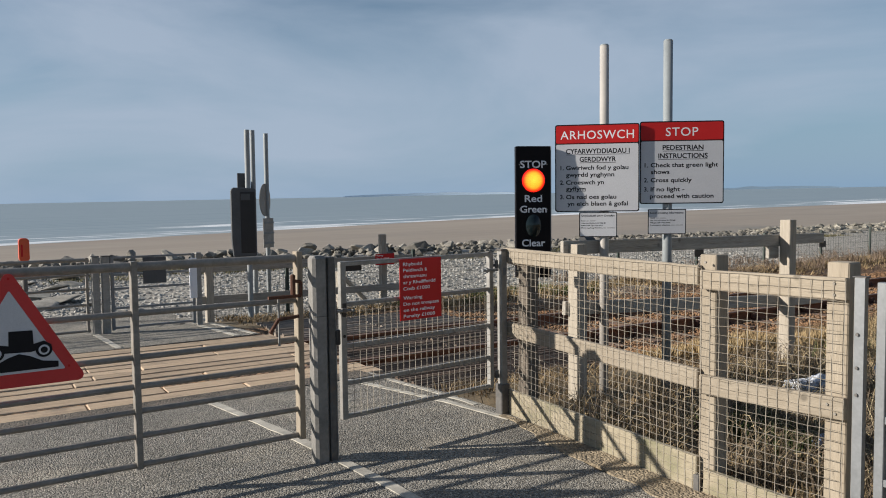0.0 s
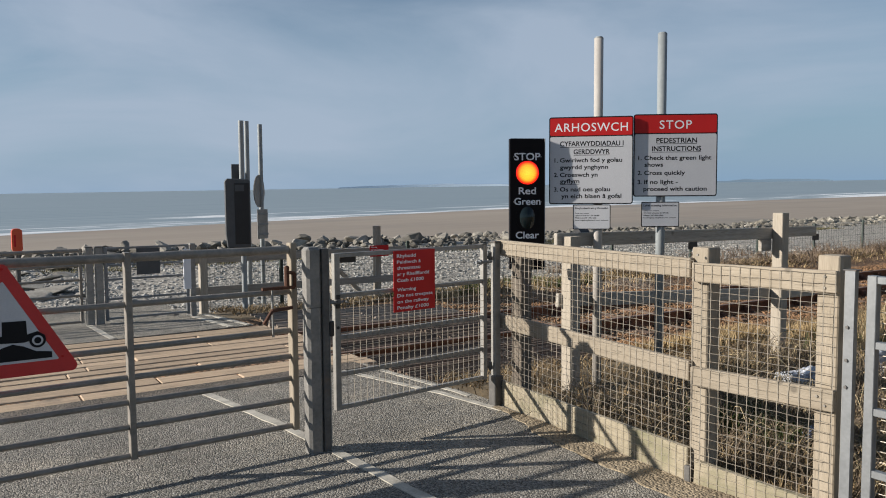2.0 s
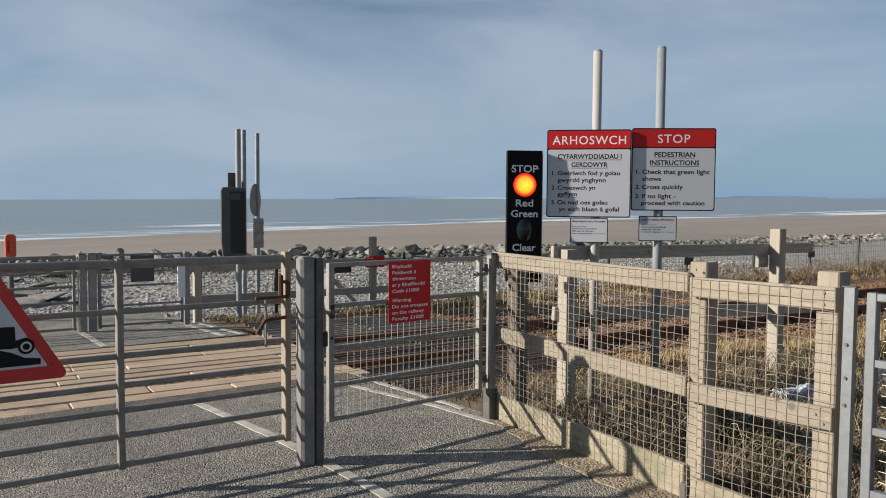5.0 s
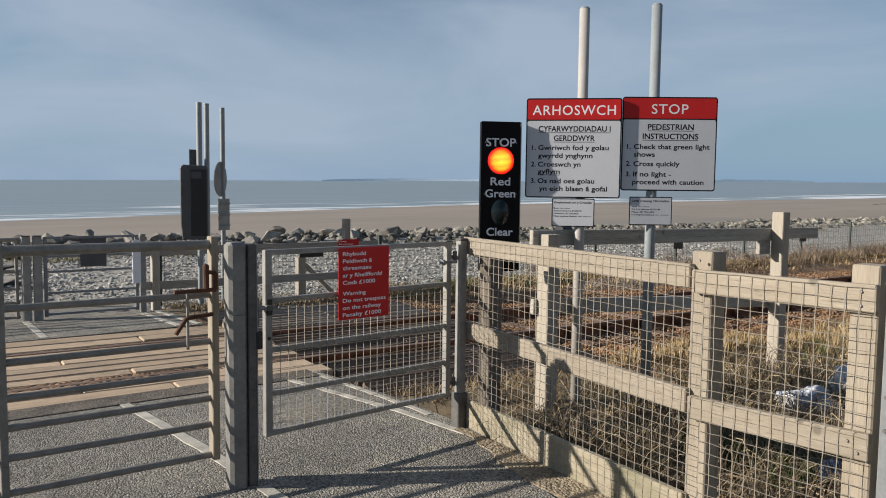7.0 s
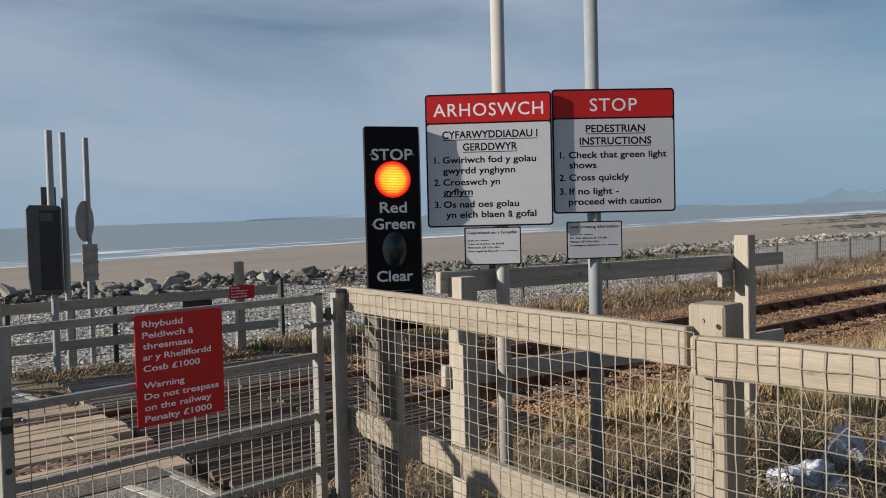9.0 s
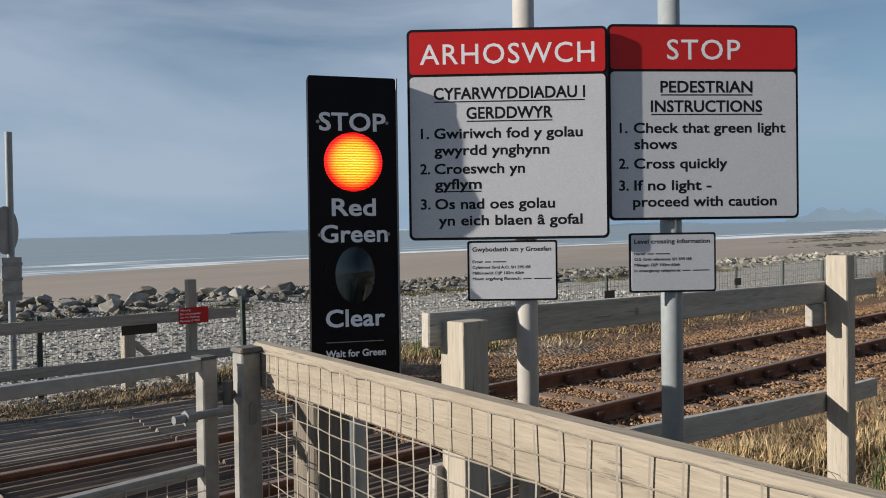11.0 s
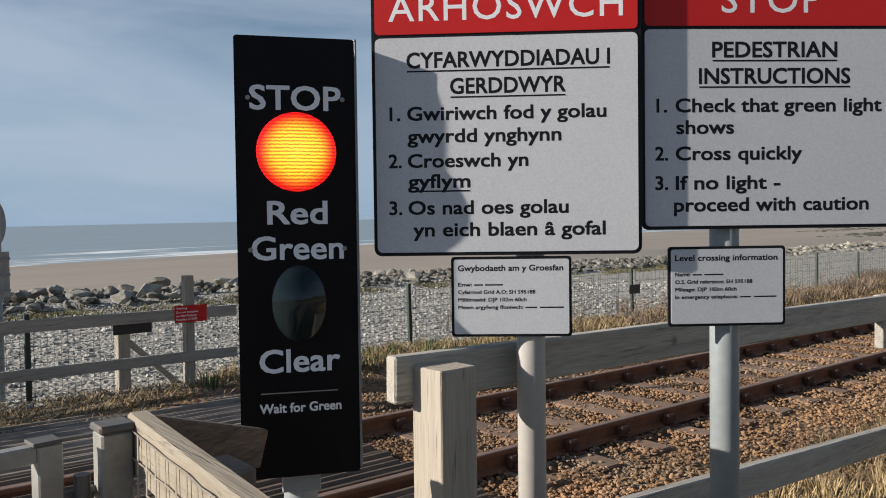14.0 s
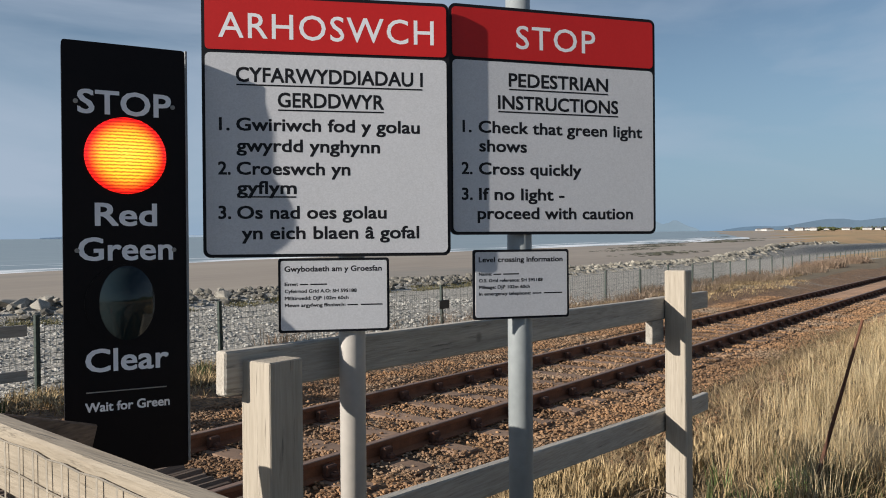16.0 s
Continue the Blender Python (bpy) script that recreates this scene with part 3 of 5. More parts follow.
# railway: rails, sleepers, chairs
RAIL_Z = -0.06
TRACK = Matrix.Translation((2, TRACK_Y, 0)) @ Matrix.Rotation(math.atan(TRACK_M), 4, 'Z')
track = thing("railway_track", "single rusty railway track on stone ballast", "railway track", m=TRACK)
track["kind"] = "structure"
prof = [(-0.07, -0.155), (0.07, -0.155), (0.07, -0.145), (0.012, -0.125), (0.012, -0.045), (0.035, -0.035), (0.035, -0.006), (0.028, 0), (-0.028, 0), (-0.035, -0.006), (-0.035, -0.035), (-0.012, -0.045), (-0.012, -0.125), (-0.07, -0.145)]
def rail_bm():
    bm = bmesh.new()
    rows = [[bm.verts.new((x, py, pz + RAIL_Z)) for py, pz in prof] for x in (-40, 200)]
    n = len(prof)
    for i in range(n):
        bm.faces.new((rows[0][i], rows[0][(i + 1) % n], rows[1][(i + 1) % n], rows[1][i]))
    bm.faces.new(rows[0]); bm.faces.new(rows[1][::-1])
    bmesh.ops.recalc_face_normals(bm, faces=bm.faces)
    return bm
for s in (-0.7525, 0.7525):
    r = part("rail", rail_bm(), M_RAIL, track)
    r.data.materials.append(M_RAILTOP)
    for p in r.data.polygons:
        if p.normal.z > 0.7 and p.center.z > RAIL_Z - 0.01:
            p.material_index = 1
    r.location.y = s
bm = box(-0.125, 0.125, -1.25, 1.25, -0.34, -0.212, 0.012)
sleeper = part("sleeper", bm, M_SLEEPER, track)
sleeper.location.x = 4.9
bm = box(-0.06, 0.06, -0.16, 0.16, -0.215, -0.195, 0.004)
for sy in (-1, 1):
    box(-0.06, 0.06, sy * 0.07 - 0.034, sy * 0.07 + 0.034, -0.2, -0.105, 0.014, bm)
    box(-0.035, 0.035, sy * 0.12 - 0.03, sy * 0.12 + 0.03, -0.2, -0.16, 0.01, bm)
    tube((0, sy * 0.125, -0.2), (0, sy * 0.125, -0.15), 0.014, seg=8, bm=bm)
chair_me = link("rail_chair", bm, M_RUST)
chair_me.parent = track
chair_me.location = (4.9, -0.7525, 0)
for k in range(78):
    x = 4.9 + 0.66 * k
    if k:
        o = new("sleeper", sleeper.data); o.parent = track
        o.location = (x, random.uniform(-0.02, 0.02), random.uniform(-0.008, 0.0)); o.rotation_euler.z = random.uniform(-0.012, 0.012)
    for s in (-0.7525, 0.7525):
        if k == 0 and s < 0:
            continue
        o = new("rail_chair", chair_me.data); o.parent = track
        o.location = (x, s, 0)

# far sleepers in one piece
bm = bmesh.new()
for k in range(78, 190):
    x = 4.9 + 0.66 * k
    box(x - 0.125, x + 0.125, -1.25, 1.25, -0.34, -0.212, 0, bm)
part("far_sleepers", bm, M_SLEEPER, track)["kind"] = "stuff"

# crossing deck: timber boards on either side of the rails
deck = thing("crossing_deck", "worn orange-brown timber boards of the crossing", "crossing deck", m=TRACK)
deck["kind"] = "structure"
rows = [(-1.45, -1.15), (-1.14, -0.85), (-0.64, -0.43), (-0.42, -0.215), (-0.205, 0.0), (0.01, 0.21), (0.22, 0.42), (0.43, 0.64), (0.85, 1.14), (1.15, 1.45)]
for i, (a, b) in enumerate(rows):
    x = -4.8
    rng = random.Random(i * 7 + 3)
    while x < 1.95:
        x1 = min(x + rng.choice((1.4, 2.1, 2.6)), 1.98 + rng.uniform(-0.03, 0.03))
        if x1 - x < 0.3:
            break
        ob = part("board", box(0, x1 - x - rng.uniform(0.003, 0.009), 0, b - a - rng.uniform(0.008, 0.03), -0.14, -0.048 + rng.uniform(-0.012, 0.004), 0.012), M_DECK, deck)
        ob.location = (x, a, 0)
        x = x1

# anti-trespass slats beside the crossing
guard = thing("trespass_guard", "weathered timber slats laid beside the crossing, near ones coloured dark for shade", "trespass guard", m=TRACK)
guard["kind"] = "structure"
def slat_bm(n):
    bm = bmesh.new()
    sec = [(-0.05, 0.0), (0.05, 0.0), (0.046, 0.03), (0.012, 0.075), (-0.012, 0.075), (-0.046, 0.03)]
    r0 = [bm.verts.new((0, y, z)) for y, z in sec]
    r1 = [bm.verts.new((n, y, z)) for y, z in sec]
    for i in range(6):
        bm.faces.new((r0[i], r0[(i + 1) % 6], r1[(i + 1) % 6], r1[i]))
    bm.faces.new(r0); bm.faces.new(r1[::-1])
    bmesh.ops.recalc_face_normals(bm, faces=bm.faces)
    return bm
first = {}
v = -2.75
while v < 2.85:
    if min(abs(v - 0.7525), abs(v + 0.7525)) > 0.12:
        for x, n in ((2.02, 1.42), (3.47, 1.38)):
            # slats up to 1.2 take the copy that has shade in its colour
            kind = (n, v > 1.2)
            if kind not in first:
                o = part("slat", slat_bm(n), M_SLAT_GREY if v > 1.2 else M_SLAT, guard); first[kind] = o.data
            else:
                o = new("slat", first[kind]); o.parent = guard
            o.location = (x + random.uniform(-0.02, 0.07) * (1 if x < 3 else -1), v + random.uniform(-0.012, 0.012), -0.17 + random.uniform(-0.015, 0.012))
            o.rotation_euler = (random.uniform(-0.3, 0.3), random.uniform(-0.006, 0.006), random.uniform(-0.012, 0.012))
    v += 0.108
for x in (2.1, 3.3, 3.6, 4.7):
    part("bearer", box(x - 0.06, x + 0.06, -2.8, 2.85, -0.26, -0.175, 0.006), M_SLAT, guard)

# ---- pedestrian gate, posts ----
GY = 4.57
def wire_panel(u0, u1, z0, z1, step_u, step_z, r, place, jitter=0.0):
    """A welded mesh: wires between u0..u1 and z0..z1; place(u, z) gives the point."""
    vs, fs = [], []
    rng = random.Random(int(u0 * 100) + 5)
    def wire(pts):
        base = len(vs)
        for k, p in enumerate(pts):
            p = Vector(p)
            q = Vector(pts[min(k + 1, len(pts) - 1)]) - Vector(pts[max(k - 1, 0)])
            s = q.cross(Vector((0.31, 0.17, 0.93)) if abs(q.normalized().z) < 0.7 else Vector((0.6, 0.8, 0))).normalized()
            t_ = q.cross(s).normalized()
            for a in (0, 120, 240):
                vs.append(p + (s * math.cos(radians(a)) + t_ * math.sin(radians(a))) * r)
        for k in range(len(pts) - 1):
            b = base + 3 * k
            for i in range(3):
                fs.append((b + i, b + (i + 1) % 3, b + 3 + (i + 1) % 3, b + 3 + i))
    nu, nz = max(1, round((u1 - u0) / step_u)), max(1, round((z1 - z0) / step_z))
    ju = [[rng.uniform(-jitter, jitter) for _ in range(nz + 1)] for _ in range(nu + 1)]
    jz = [[rng.uniform(-jitter, jitter) for _ in range(nz + 1)] for _ in range(nu + 1)]
    P = lambda i, j: place(u0 + (u1 - u0) * i / nu + ju[i][j], z0 + (z1 - z0) * j / nz + jz[i][j])
    for i in range(nu + 1):
        wire([P(i, j) for j in range(nz + 1)] if jitter else [P(i, 0), P(i, nz)])
    for j in range(nz + 1):
        wire([P(i, j) for i in range(nu + 1)] if jitter else [P(0, j), P(nu, j)])
    return vs, fs
def mesh_part(name, data, mat, parent, label=""):
    me = bpy.data.meshes.new(name)
    me.from_pydata(data[0], [], data[1])
    me.materials.append(mat)
    ob = new(name, me)
    ob.parent = parent
    if label:
        ob["label"] = label
    return ob

def ped_gate(x0, x1, y, z0, z1, mat, bars, with_mesh, label, turn=0.0):
    g = thing("pedestrian_gate", label, "gate", m=pose(x0, y, z0, 0, 0, turn))
    n = x1 - x0
    part("stile", box(0, 0.042, -0.02, 0.02, 0, z1 - z0, 0.003), mat, g)
    part("stile", box(n - 0.042, n, -0.02, 0.02, 0, z1 - z0, 0.003), mat, g)
    for z in bars:
        part("bar", box(0.04, n - 0.04, -0.015, 0.015, z - z0 - 0.015, z - z0 + 0.015, 0.003), mat, g)
    if with_mesh:
        mesh_part("wire_mesh", wire_panel(0.04, n - 0.04, 0.02, bars[1] - z0, 0.051, 0.051, 0.002, lambda u, z: (u, -0.019, z)), M_WIRE, g, "galvanised welded mesh")
    return g
pg = ped_gate(2.285, 3.66, GY, 0.23, 1.285, M_GALV, (1.27, 1.0, 0.72, 0.47, 0.245), True, "closed galvanised pedestrian gate with welded mesh", 5.0)
for z in (1.19, 0.33):
    part("hinge", pipe([(1.36, 0, z - 0.24), (1.43, 0, z - 0.24)], 0.012), M_DARKSTEEL, pg, "dark steel hinge pin")
part("stile_cap", box(1.325, 1.372, -0.024, 0.024, 1.055, 1.062, 0.001), M_DARKSTEEL, pg)
for z in (0.92,):
    part("hinge_bolt", pipe([(1.24, -0.04, z), (1.40, -0.04, z)], 0.011), M_GALV_L, pg)
    part("hinge_nut", tube((1.27, -0.04, z), (1.295, -0.04, z), 0.02, seg=6), M_GALV_L, pg)
part("latch", box(-0.05, 0.0, -0.012, 0.012, 0.72, 0.745, 0.003), M_DARKSTEEL, pg, "dark steel latch tongue")
part("latch_bolt", pipe([(-0.11, -0.04, 0.735), (0.06, -0.04, 0.735), (0.06, -0.075, 0.735)], 0.008), M_GALV_L, pg, "galvanised sliding bolt")
part("bolt_staple", box(-0.004, 0.03, -0.052, -0.02, 0.722, 0.75, 0.003), M_DARKSTEEL, pg)
part("lock_hole", tube((0.021, -0.0225, 0.56), (0.021, -0.019, 0.56), 0.011, seg=12), M_BLACKP, pg)
part("latch_plate", box(0.004, 0.038, -0.03, -0.02, 0.69, 0.78, 0.003), M_BLACKP, pg)

post = thing("hinge_post", "weathered square steel hinge post at the fence end", "gate post", m=pose(3.742, 4.675, 0))
part("shaft", box(-0.028, 0.028, -0.028, 0.028, 0.0, 1.29, 0.004), M_GALV, post)
part("cap", box(-0.032, 0.032, -0.032, 0.032, 1.29, 1.305, 0.004), M_DARKSTEEL, post)
part("slot_plate", rounded_plate(0.022, 0.06, 0.003, 0.01, -0.011, -0.031, 1.1), M_GALV_L, post)
part("base_sleeve", box(-0.042, 0.042, -0.042, 0.042, -0.05, 0.25, 0.006), M_DARKSTEEL, post, "dark rusty base sleeve")
for z in (1.19, 0.33):
    part("hinge_bracket", tube((-0.055, 0, z - 0.03), (-0.055, 0, z + 0.03), 0.014), M_DARKSTEEL, post)

gp = thing("gate_post", "galvanised box-section gate post set in the tarmac", "gate post", m=pose(2.092, 4.49, 0))
part("shaft", box(-0.05, 0.05, -0.05, 0.05, -0.05, 1.34, 0.018), M_GATEPOST, gp)
part("slam_channel", box(0.052, 0.098, -0.05, 0.05, -0.03, 1.33, 0.004), M_DARKSTEEL, gp, "darker steel slam channel")
part("channel_lip", box(0.098, 0.104, -0.05, -0.035, -0.03, 1.33, 0.001), M_GALV, gp)
part("latch_keep", box(0.1, 0.115, -0.04, 0.04, 0.88, 1.04, 0.003), M_DARKSTEEL, gp)
part("lock_case", box(0.098, 0.13, -0.058, -0.02, 0.76, 0.86, 0.006), M_BLACKP, gp)
part("weld_seam", box(-0.049, 0.05, -0.052, -0.049, 0.953, 0.957, 0), M_DARKSTEEL, gp)

def red_notice(m, wd, ht, lines, label):
    s = thing("warning_notice", label, "sign", m=m)
    part("plate", box(0, wd, 0, 0.006, 0, ht, 0.002), M_SIGNRED, s)
    for words, x, z, cap, width in lines:
        text(words, x, z, cap, width, M_LETTER, s, -0.0001, bold=0.02)
    return s
W0 = 0.03
red_notice(pose(2.755, 4.575, 0.845, 0, 0, 5.0), 0.372, 0.432, [
    ("Rhybudd", W0, 0.385, 0.024, 0.165), ("Peidiwch â", W0, 0.342, 0.024, 0.21), ("thresmasu", W0, 0.3, 0.024, 0.205), ("ar y Rheilffordd", W0, 0.257, 0.024, 0.285), ("Cosb £1000", W0, 0.213, 0.024, 0.235),
    ("Warning", W0, 0.148, 0.024, 0.165), ("Do not trespass", W0, 0.105, 0.024, 0.315), ("on the railway", W0, 0.062, 0.024, 0.28), ("Penalty £1000", W0, 0.019, 0.024, 0.28)],
    "red bilingual no-trespass notice fixed to the pedestrian gate")

# ---- field gates ----
def field_gate(x0, x1, y, z0, bars, top, stiles, mat, label):
    g = thing("field_gate", label, "gate", m=pose(x0, y, z0))
    n = x1 - x0
    part("top_rail", tube((0, 0, top - z0), (n, 0, top - z0), 0.026, seg=16), mat, g, smooth=False)
    for z in bars:
        part("bar", tube((0, 0, z - z0), (n, 0, z - z0), 0.018, seg=12), mat, g)
    lo, hi = min(bars) - z0, top - z0
    for s in stiles:
        part("stile", box(s - x0 - 0.018, s - x0 + 0.018, -0.03, 0.03, lo - 0.02, hi + 0.03, 0.003), mat, g)
    return g
gate = field_gate(-1.7, 2.0, 4.63, 0.15, (1.05, 0.795, 0.625, 0.48, 0.335, 0.165), 1.32, (1.01, -0.35, -1.68), M_GATEBAR, "closed seven-bar tubular steel field gate across the lane")
# steel stile wears the pale timber colour in place of sunlight
part("end_stile", box(3.70, 3.74, -0.035, 0.035, -0.01, 1.215, 0.004), M_WOOD_Z, gate, "steel end stile coloured pale to look sunlit")
part("slide_bolt", pipe([(3.5, -0.04, 0.93), (3.72, -0.04, 0.93), (3.72, -0.04, 1.02), (3.66, -0.04, 1.03)], 0.011), M_RUST, gate, "rusty slide bolt")
part("padlock_hasp", box(3.655, 3.685, -0.05, -0.02, 0.92, 1.07, 0.008), M_RUST, gate)
part("chain", pipe([(3.7, -0.045, 0.8), (3.56, -0.05, 0.79), (3.5, -0.06, 0.71)], 0.012, 8), M_RUST, gate)
part("drop_rod", tube((3.57, -0.035, 0.62), (3.57, -0.035, 0.93), 0.008, seg=8), M_GALV, gate)

tri = thing("grounding_sign", "red and white triangular grounding-risk sign hung on the field gate", "sign", m=pose(0.38, 4.575, 0.72))
def rounded_tri(half, high, r, shift=0.0):
    c = [(0, high - 2 * r), (-(half - 1.73 * r), r), (half - 1.73 * r, r)]
    pts = []
    for (cx, cz), a0 in zip(c, (30, 150, 270)):
        for k in range(7):
            a = radians(a0 + 120 * k / 6)
            pts.append((cx + r * math.cos(a), cz + r * math.sin(a) + shift))
    return pts
part("plate", prism(rounded_tri(0.365, 0.63, 0.03), 0.005), M_RED, tri)
part("white_field", prism(rounded_tri(0.255, 0.442, 0.006, 0.072), 0.002, -0.0025), M_SIGNWHITE, tri)
part("hump_symbol", prism([(x + 0.035, z) for x, z in ((-0.2, 0.086), (0.185, 0.086), (0.185, 0.118), (0.11, 0.128), (0.05, 0.16), (0, 0.175), (-0.05, 0.16), (-0.11, 0.128), (-0.2, 0.118))], 0.002, -0.005), M_INK, tri)
part("vehicle_symbol", prism([(-0.09, 0.18), (-0.03, 0.185), (0.09, 0.18), (0.155, 0.195), (0.19, 0.19), (0.19, 0.21), (0.155, 0.235), (0.105, 0.222), (0.102, 0.295), (-0.01, 0.298), (-0.012, 0.222), (-0.075, 0.235), (-0.11, 0.205)], 0.002, -0.005), M_INK, tri)
for x in (0.153, -0.072):
    part("wheel_ring", disc(0.04, 0.002, x, 0.187, -0.008, 24), M_INK, tri)
    part("wheel_white", disc(0.027, 0.002, x, 0.187, -0.0105, 24), M_SIGNWHITE, tri)
    part("wheel_hub", disc(0.017, 0.002, x, 0.187, -0.013, 24), M_INK, tri)
for x, z in ((0, 0.575), (0.27, 0.085), (-0.27, 0.085)):
    part("rivet", disc(0.007, 0.003, x, z, -0.004, 10), M_SIGNRED, tri)

# ---- fence beside the lane ----
fence = thing("mesh_fence", "new pale timber post-and-rail fence faced with welded mesh", "fence", m=pose(3.6, 2.72, 0))
P0, P1, P2 = (0.175, 1.96), (0.0, 0.0), (0.05, -0.78)     # fence line: far end, middle post, near end
def on_line(a, b, k, off):
    """A point at share k of the way a to b, off metres to the grass side."""
    d = Vector((b[0] - a[0], b[1] - a[1])).normalized()
    return (a[0] + (b[0] - a[0]) * k - d.y * off, a[1] + (b[1] - a[1]) * k + d.x * off)
def fpost(a, b, k, top, mat=M_WOOD_Z):
    x, y = on_line(a, b, k, 0.097)
    part("post", box(x - 0.055, x + 0.055, y - 0.055, y + 0.055, -0.1, top, 0.006), mat, fence)
# the far post gets its shadow from the dark timber colour
fpost(P0, P1, 0.09, 1.24, M_SHADEPOST); fpost(P0, P1, 1.0, 1.36); fpost(P1, P2, 0.93, 1.355)
def rail(a, b, z0, z1, high, k0=0.0, k1=1.0, name="rail", label=""):
    x0, y0 = on_line(a, b, k0, 0.02)
    x1, y1 = on_line(a, b, k1, 0.02)
    return part(name, beam((x0, y0, z0), (x1, y1, z1), 0.04, high, 0.005), M_WOOD_Y if name == "rail" else M_KICK, fence, label)
rail(P0, P1, 1.255, 1.242, 0.113, -0.012, 0.985)
rail(P0, P1, 0.677, 0.655, 0.112, 0.0, 0.985)
rail(P0, P1, 0.095, 0.10, 0.215, 0.0, 0.985, "kick_board", "bottom board stained with algae")
rail(P1, P2, 1.222, 1.23, 0.108, -0.02, 1.0)
rail(P1, P2, 0.63, 0.645, 0.108, -0.02, 1.0)
rail(P1, P2, 0.05, 0.02, 0.2, 0.02, 1.0, "kick_board")
# the stay borrows the dark slat timber to look shaded
part("stay", beam((0.2, 2.03, 1.255), (0.5, 2.08, 1.16), 0.04, 0.085, 0.004), M_SLAT, fence, "weathered stay with shade in its dark colour")
part("joint_block", box(-0.012, 0.03, 0.0, 0.04, 0.0, 0.11, 0.004), M_DARKSTEEL, fence)
def fence_face(a, b):
    n = math.dist(a, b)
    def f(u, z):
        x, y = on_line(a, b, u / n, -0.006 + 0.004 * noise.noise((u * 3, z * 3, 0)))
        return (x, y, z)
    return f
mesh_part("wire_mesh", wire_panel(0.02, math.dist(P0, P1), 0.02, 1.29, 0.055, 0.049, 0.0018, fence_face(P0, P1), 0.0025), M_WIRE, fence, "welded wire mesh stapled to the rails")
mesh_part("wire_mesh", wire_panel(0.0, math.dist(P1, P2), 0.0, 1.27, 0.055, 0.049, 0.0018, fence_face(P1, P2), 0.0025), M_WIRE, fence, "welded wire mesh stapled to the rails")
for k, z in ((0.93, 1.255), (0.93, 1.2), (0.03, 1.32), (0.9, 0.66), (0.95, 0.62)):
    x, y = on_line(P1, P2, k, 0.0)
    part("bolt", tube((x - 0.006, y, z), (x + 0.002, y, z), 0.0065, seg=10), M_GATEBAR, fence)

spost = thing("steel_post", "bright galvanised channel post bolted to the fence end", "gate post", m=pose(3.695, 1.885, 0))
part("shaft", box(-0.03, 0.012, -0.024, 0.024, -0.1, 1.29, 0.003), M_GALV, spost)
part("flange", box(-0.036, -0.03, -0.03, 0.018, -0.1, 1.29, 0.001), M_GALV_L, spost, "bright flange")
part("cap", box(-0.036, 0.014, -0.034, 0.03, 1.29, 1.296, 0.001), M_DARKSTEEL, spost)
for z in (1.02, 0.86, 0.73):
    part("bolt", tube((-0.044, 0.0, z), (-0.034, 0.0, z), 0.008, seg=8), M_DARKSTEEL, spost)
sg = thing("side_gate", "closed bright galvanised side gate with wire infill", "gate", m=pose(3.73, 1.825, 0))
part("stile", box(-0.02, 0.02, -0.045, 0.0, 0.1, 1.27, 0.003), M_GALV_L, sg)
part("stile", box(-0.02, 0.02, -1.2, -1.155, 0.1, 1.27, 0.003), M_GALV_L, sg)
for z in (1.25, 0.94, 0.62, 0.32, 0.12):
    part("bar", box(-0.018, 0.018, -1.155, -0.045, z - 0.018, z + 0.018, 0.003), M_GALV_L, sg)
mesh_part("wire_mesh", wire_panel(-1.155, -0.045, 0.12, 1.25, 0.052, 0.052, 0.0018, lambda u, z: (0.02, u, z)), M_WIRE, sg)

back = thing("track_fence", "post-and-rail timber fence between the verge and the railway", "fence", m=pose(4.5, 4.62, 0))
def bpart(name, bm, mat, label=""):
    bmesh.ops.translate(bm, vec=(-4.5, -4.62, 0), verts=bm.verts)
    return part(name, bm, mat, back, label)
bpart("post", box(4.455, 4.57, 4.58, 4.69, -0.2, 1.315, 0.003), M_WOOD_PALE)
bpart("post", box(7.27, 7.385, 4.44, 4.555, -0.2, 1.46, 0.006), M_WOOD_PALE)
bpart("rail", beam((4.40, 4.705, 1.285), (7.33, 4.578, 1.25), 0.042, 0.115, 0.005), M_GREYW_X)
bpart("rail", beam((7.2, 4.625, 1.255), (8.15, 4.6, 1.245), 0.042, 0.105, 0.005), M_GREYW_X)
bpart("rail", beam((4.42, 4.705, 0.78), (7.42, 4.578, 0.62), 0.042, 0.115, 0.005), M_GREYW_X)
bpart("rail", beam((7.3, 4.625, 0.61), (8.15, 4.6, 0.59), 0.042, 0.11, 0.005), M_GREYW_X)
bpart("joint_block", box(7.1, 7.27, 4.56, 4.60, 1.07, 1.192, 0.004), M_GREYW_X)

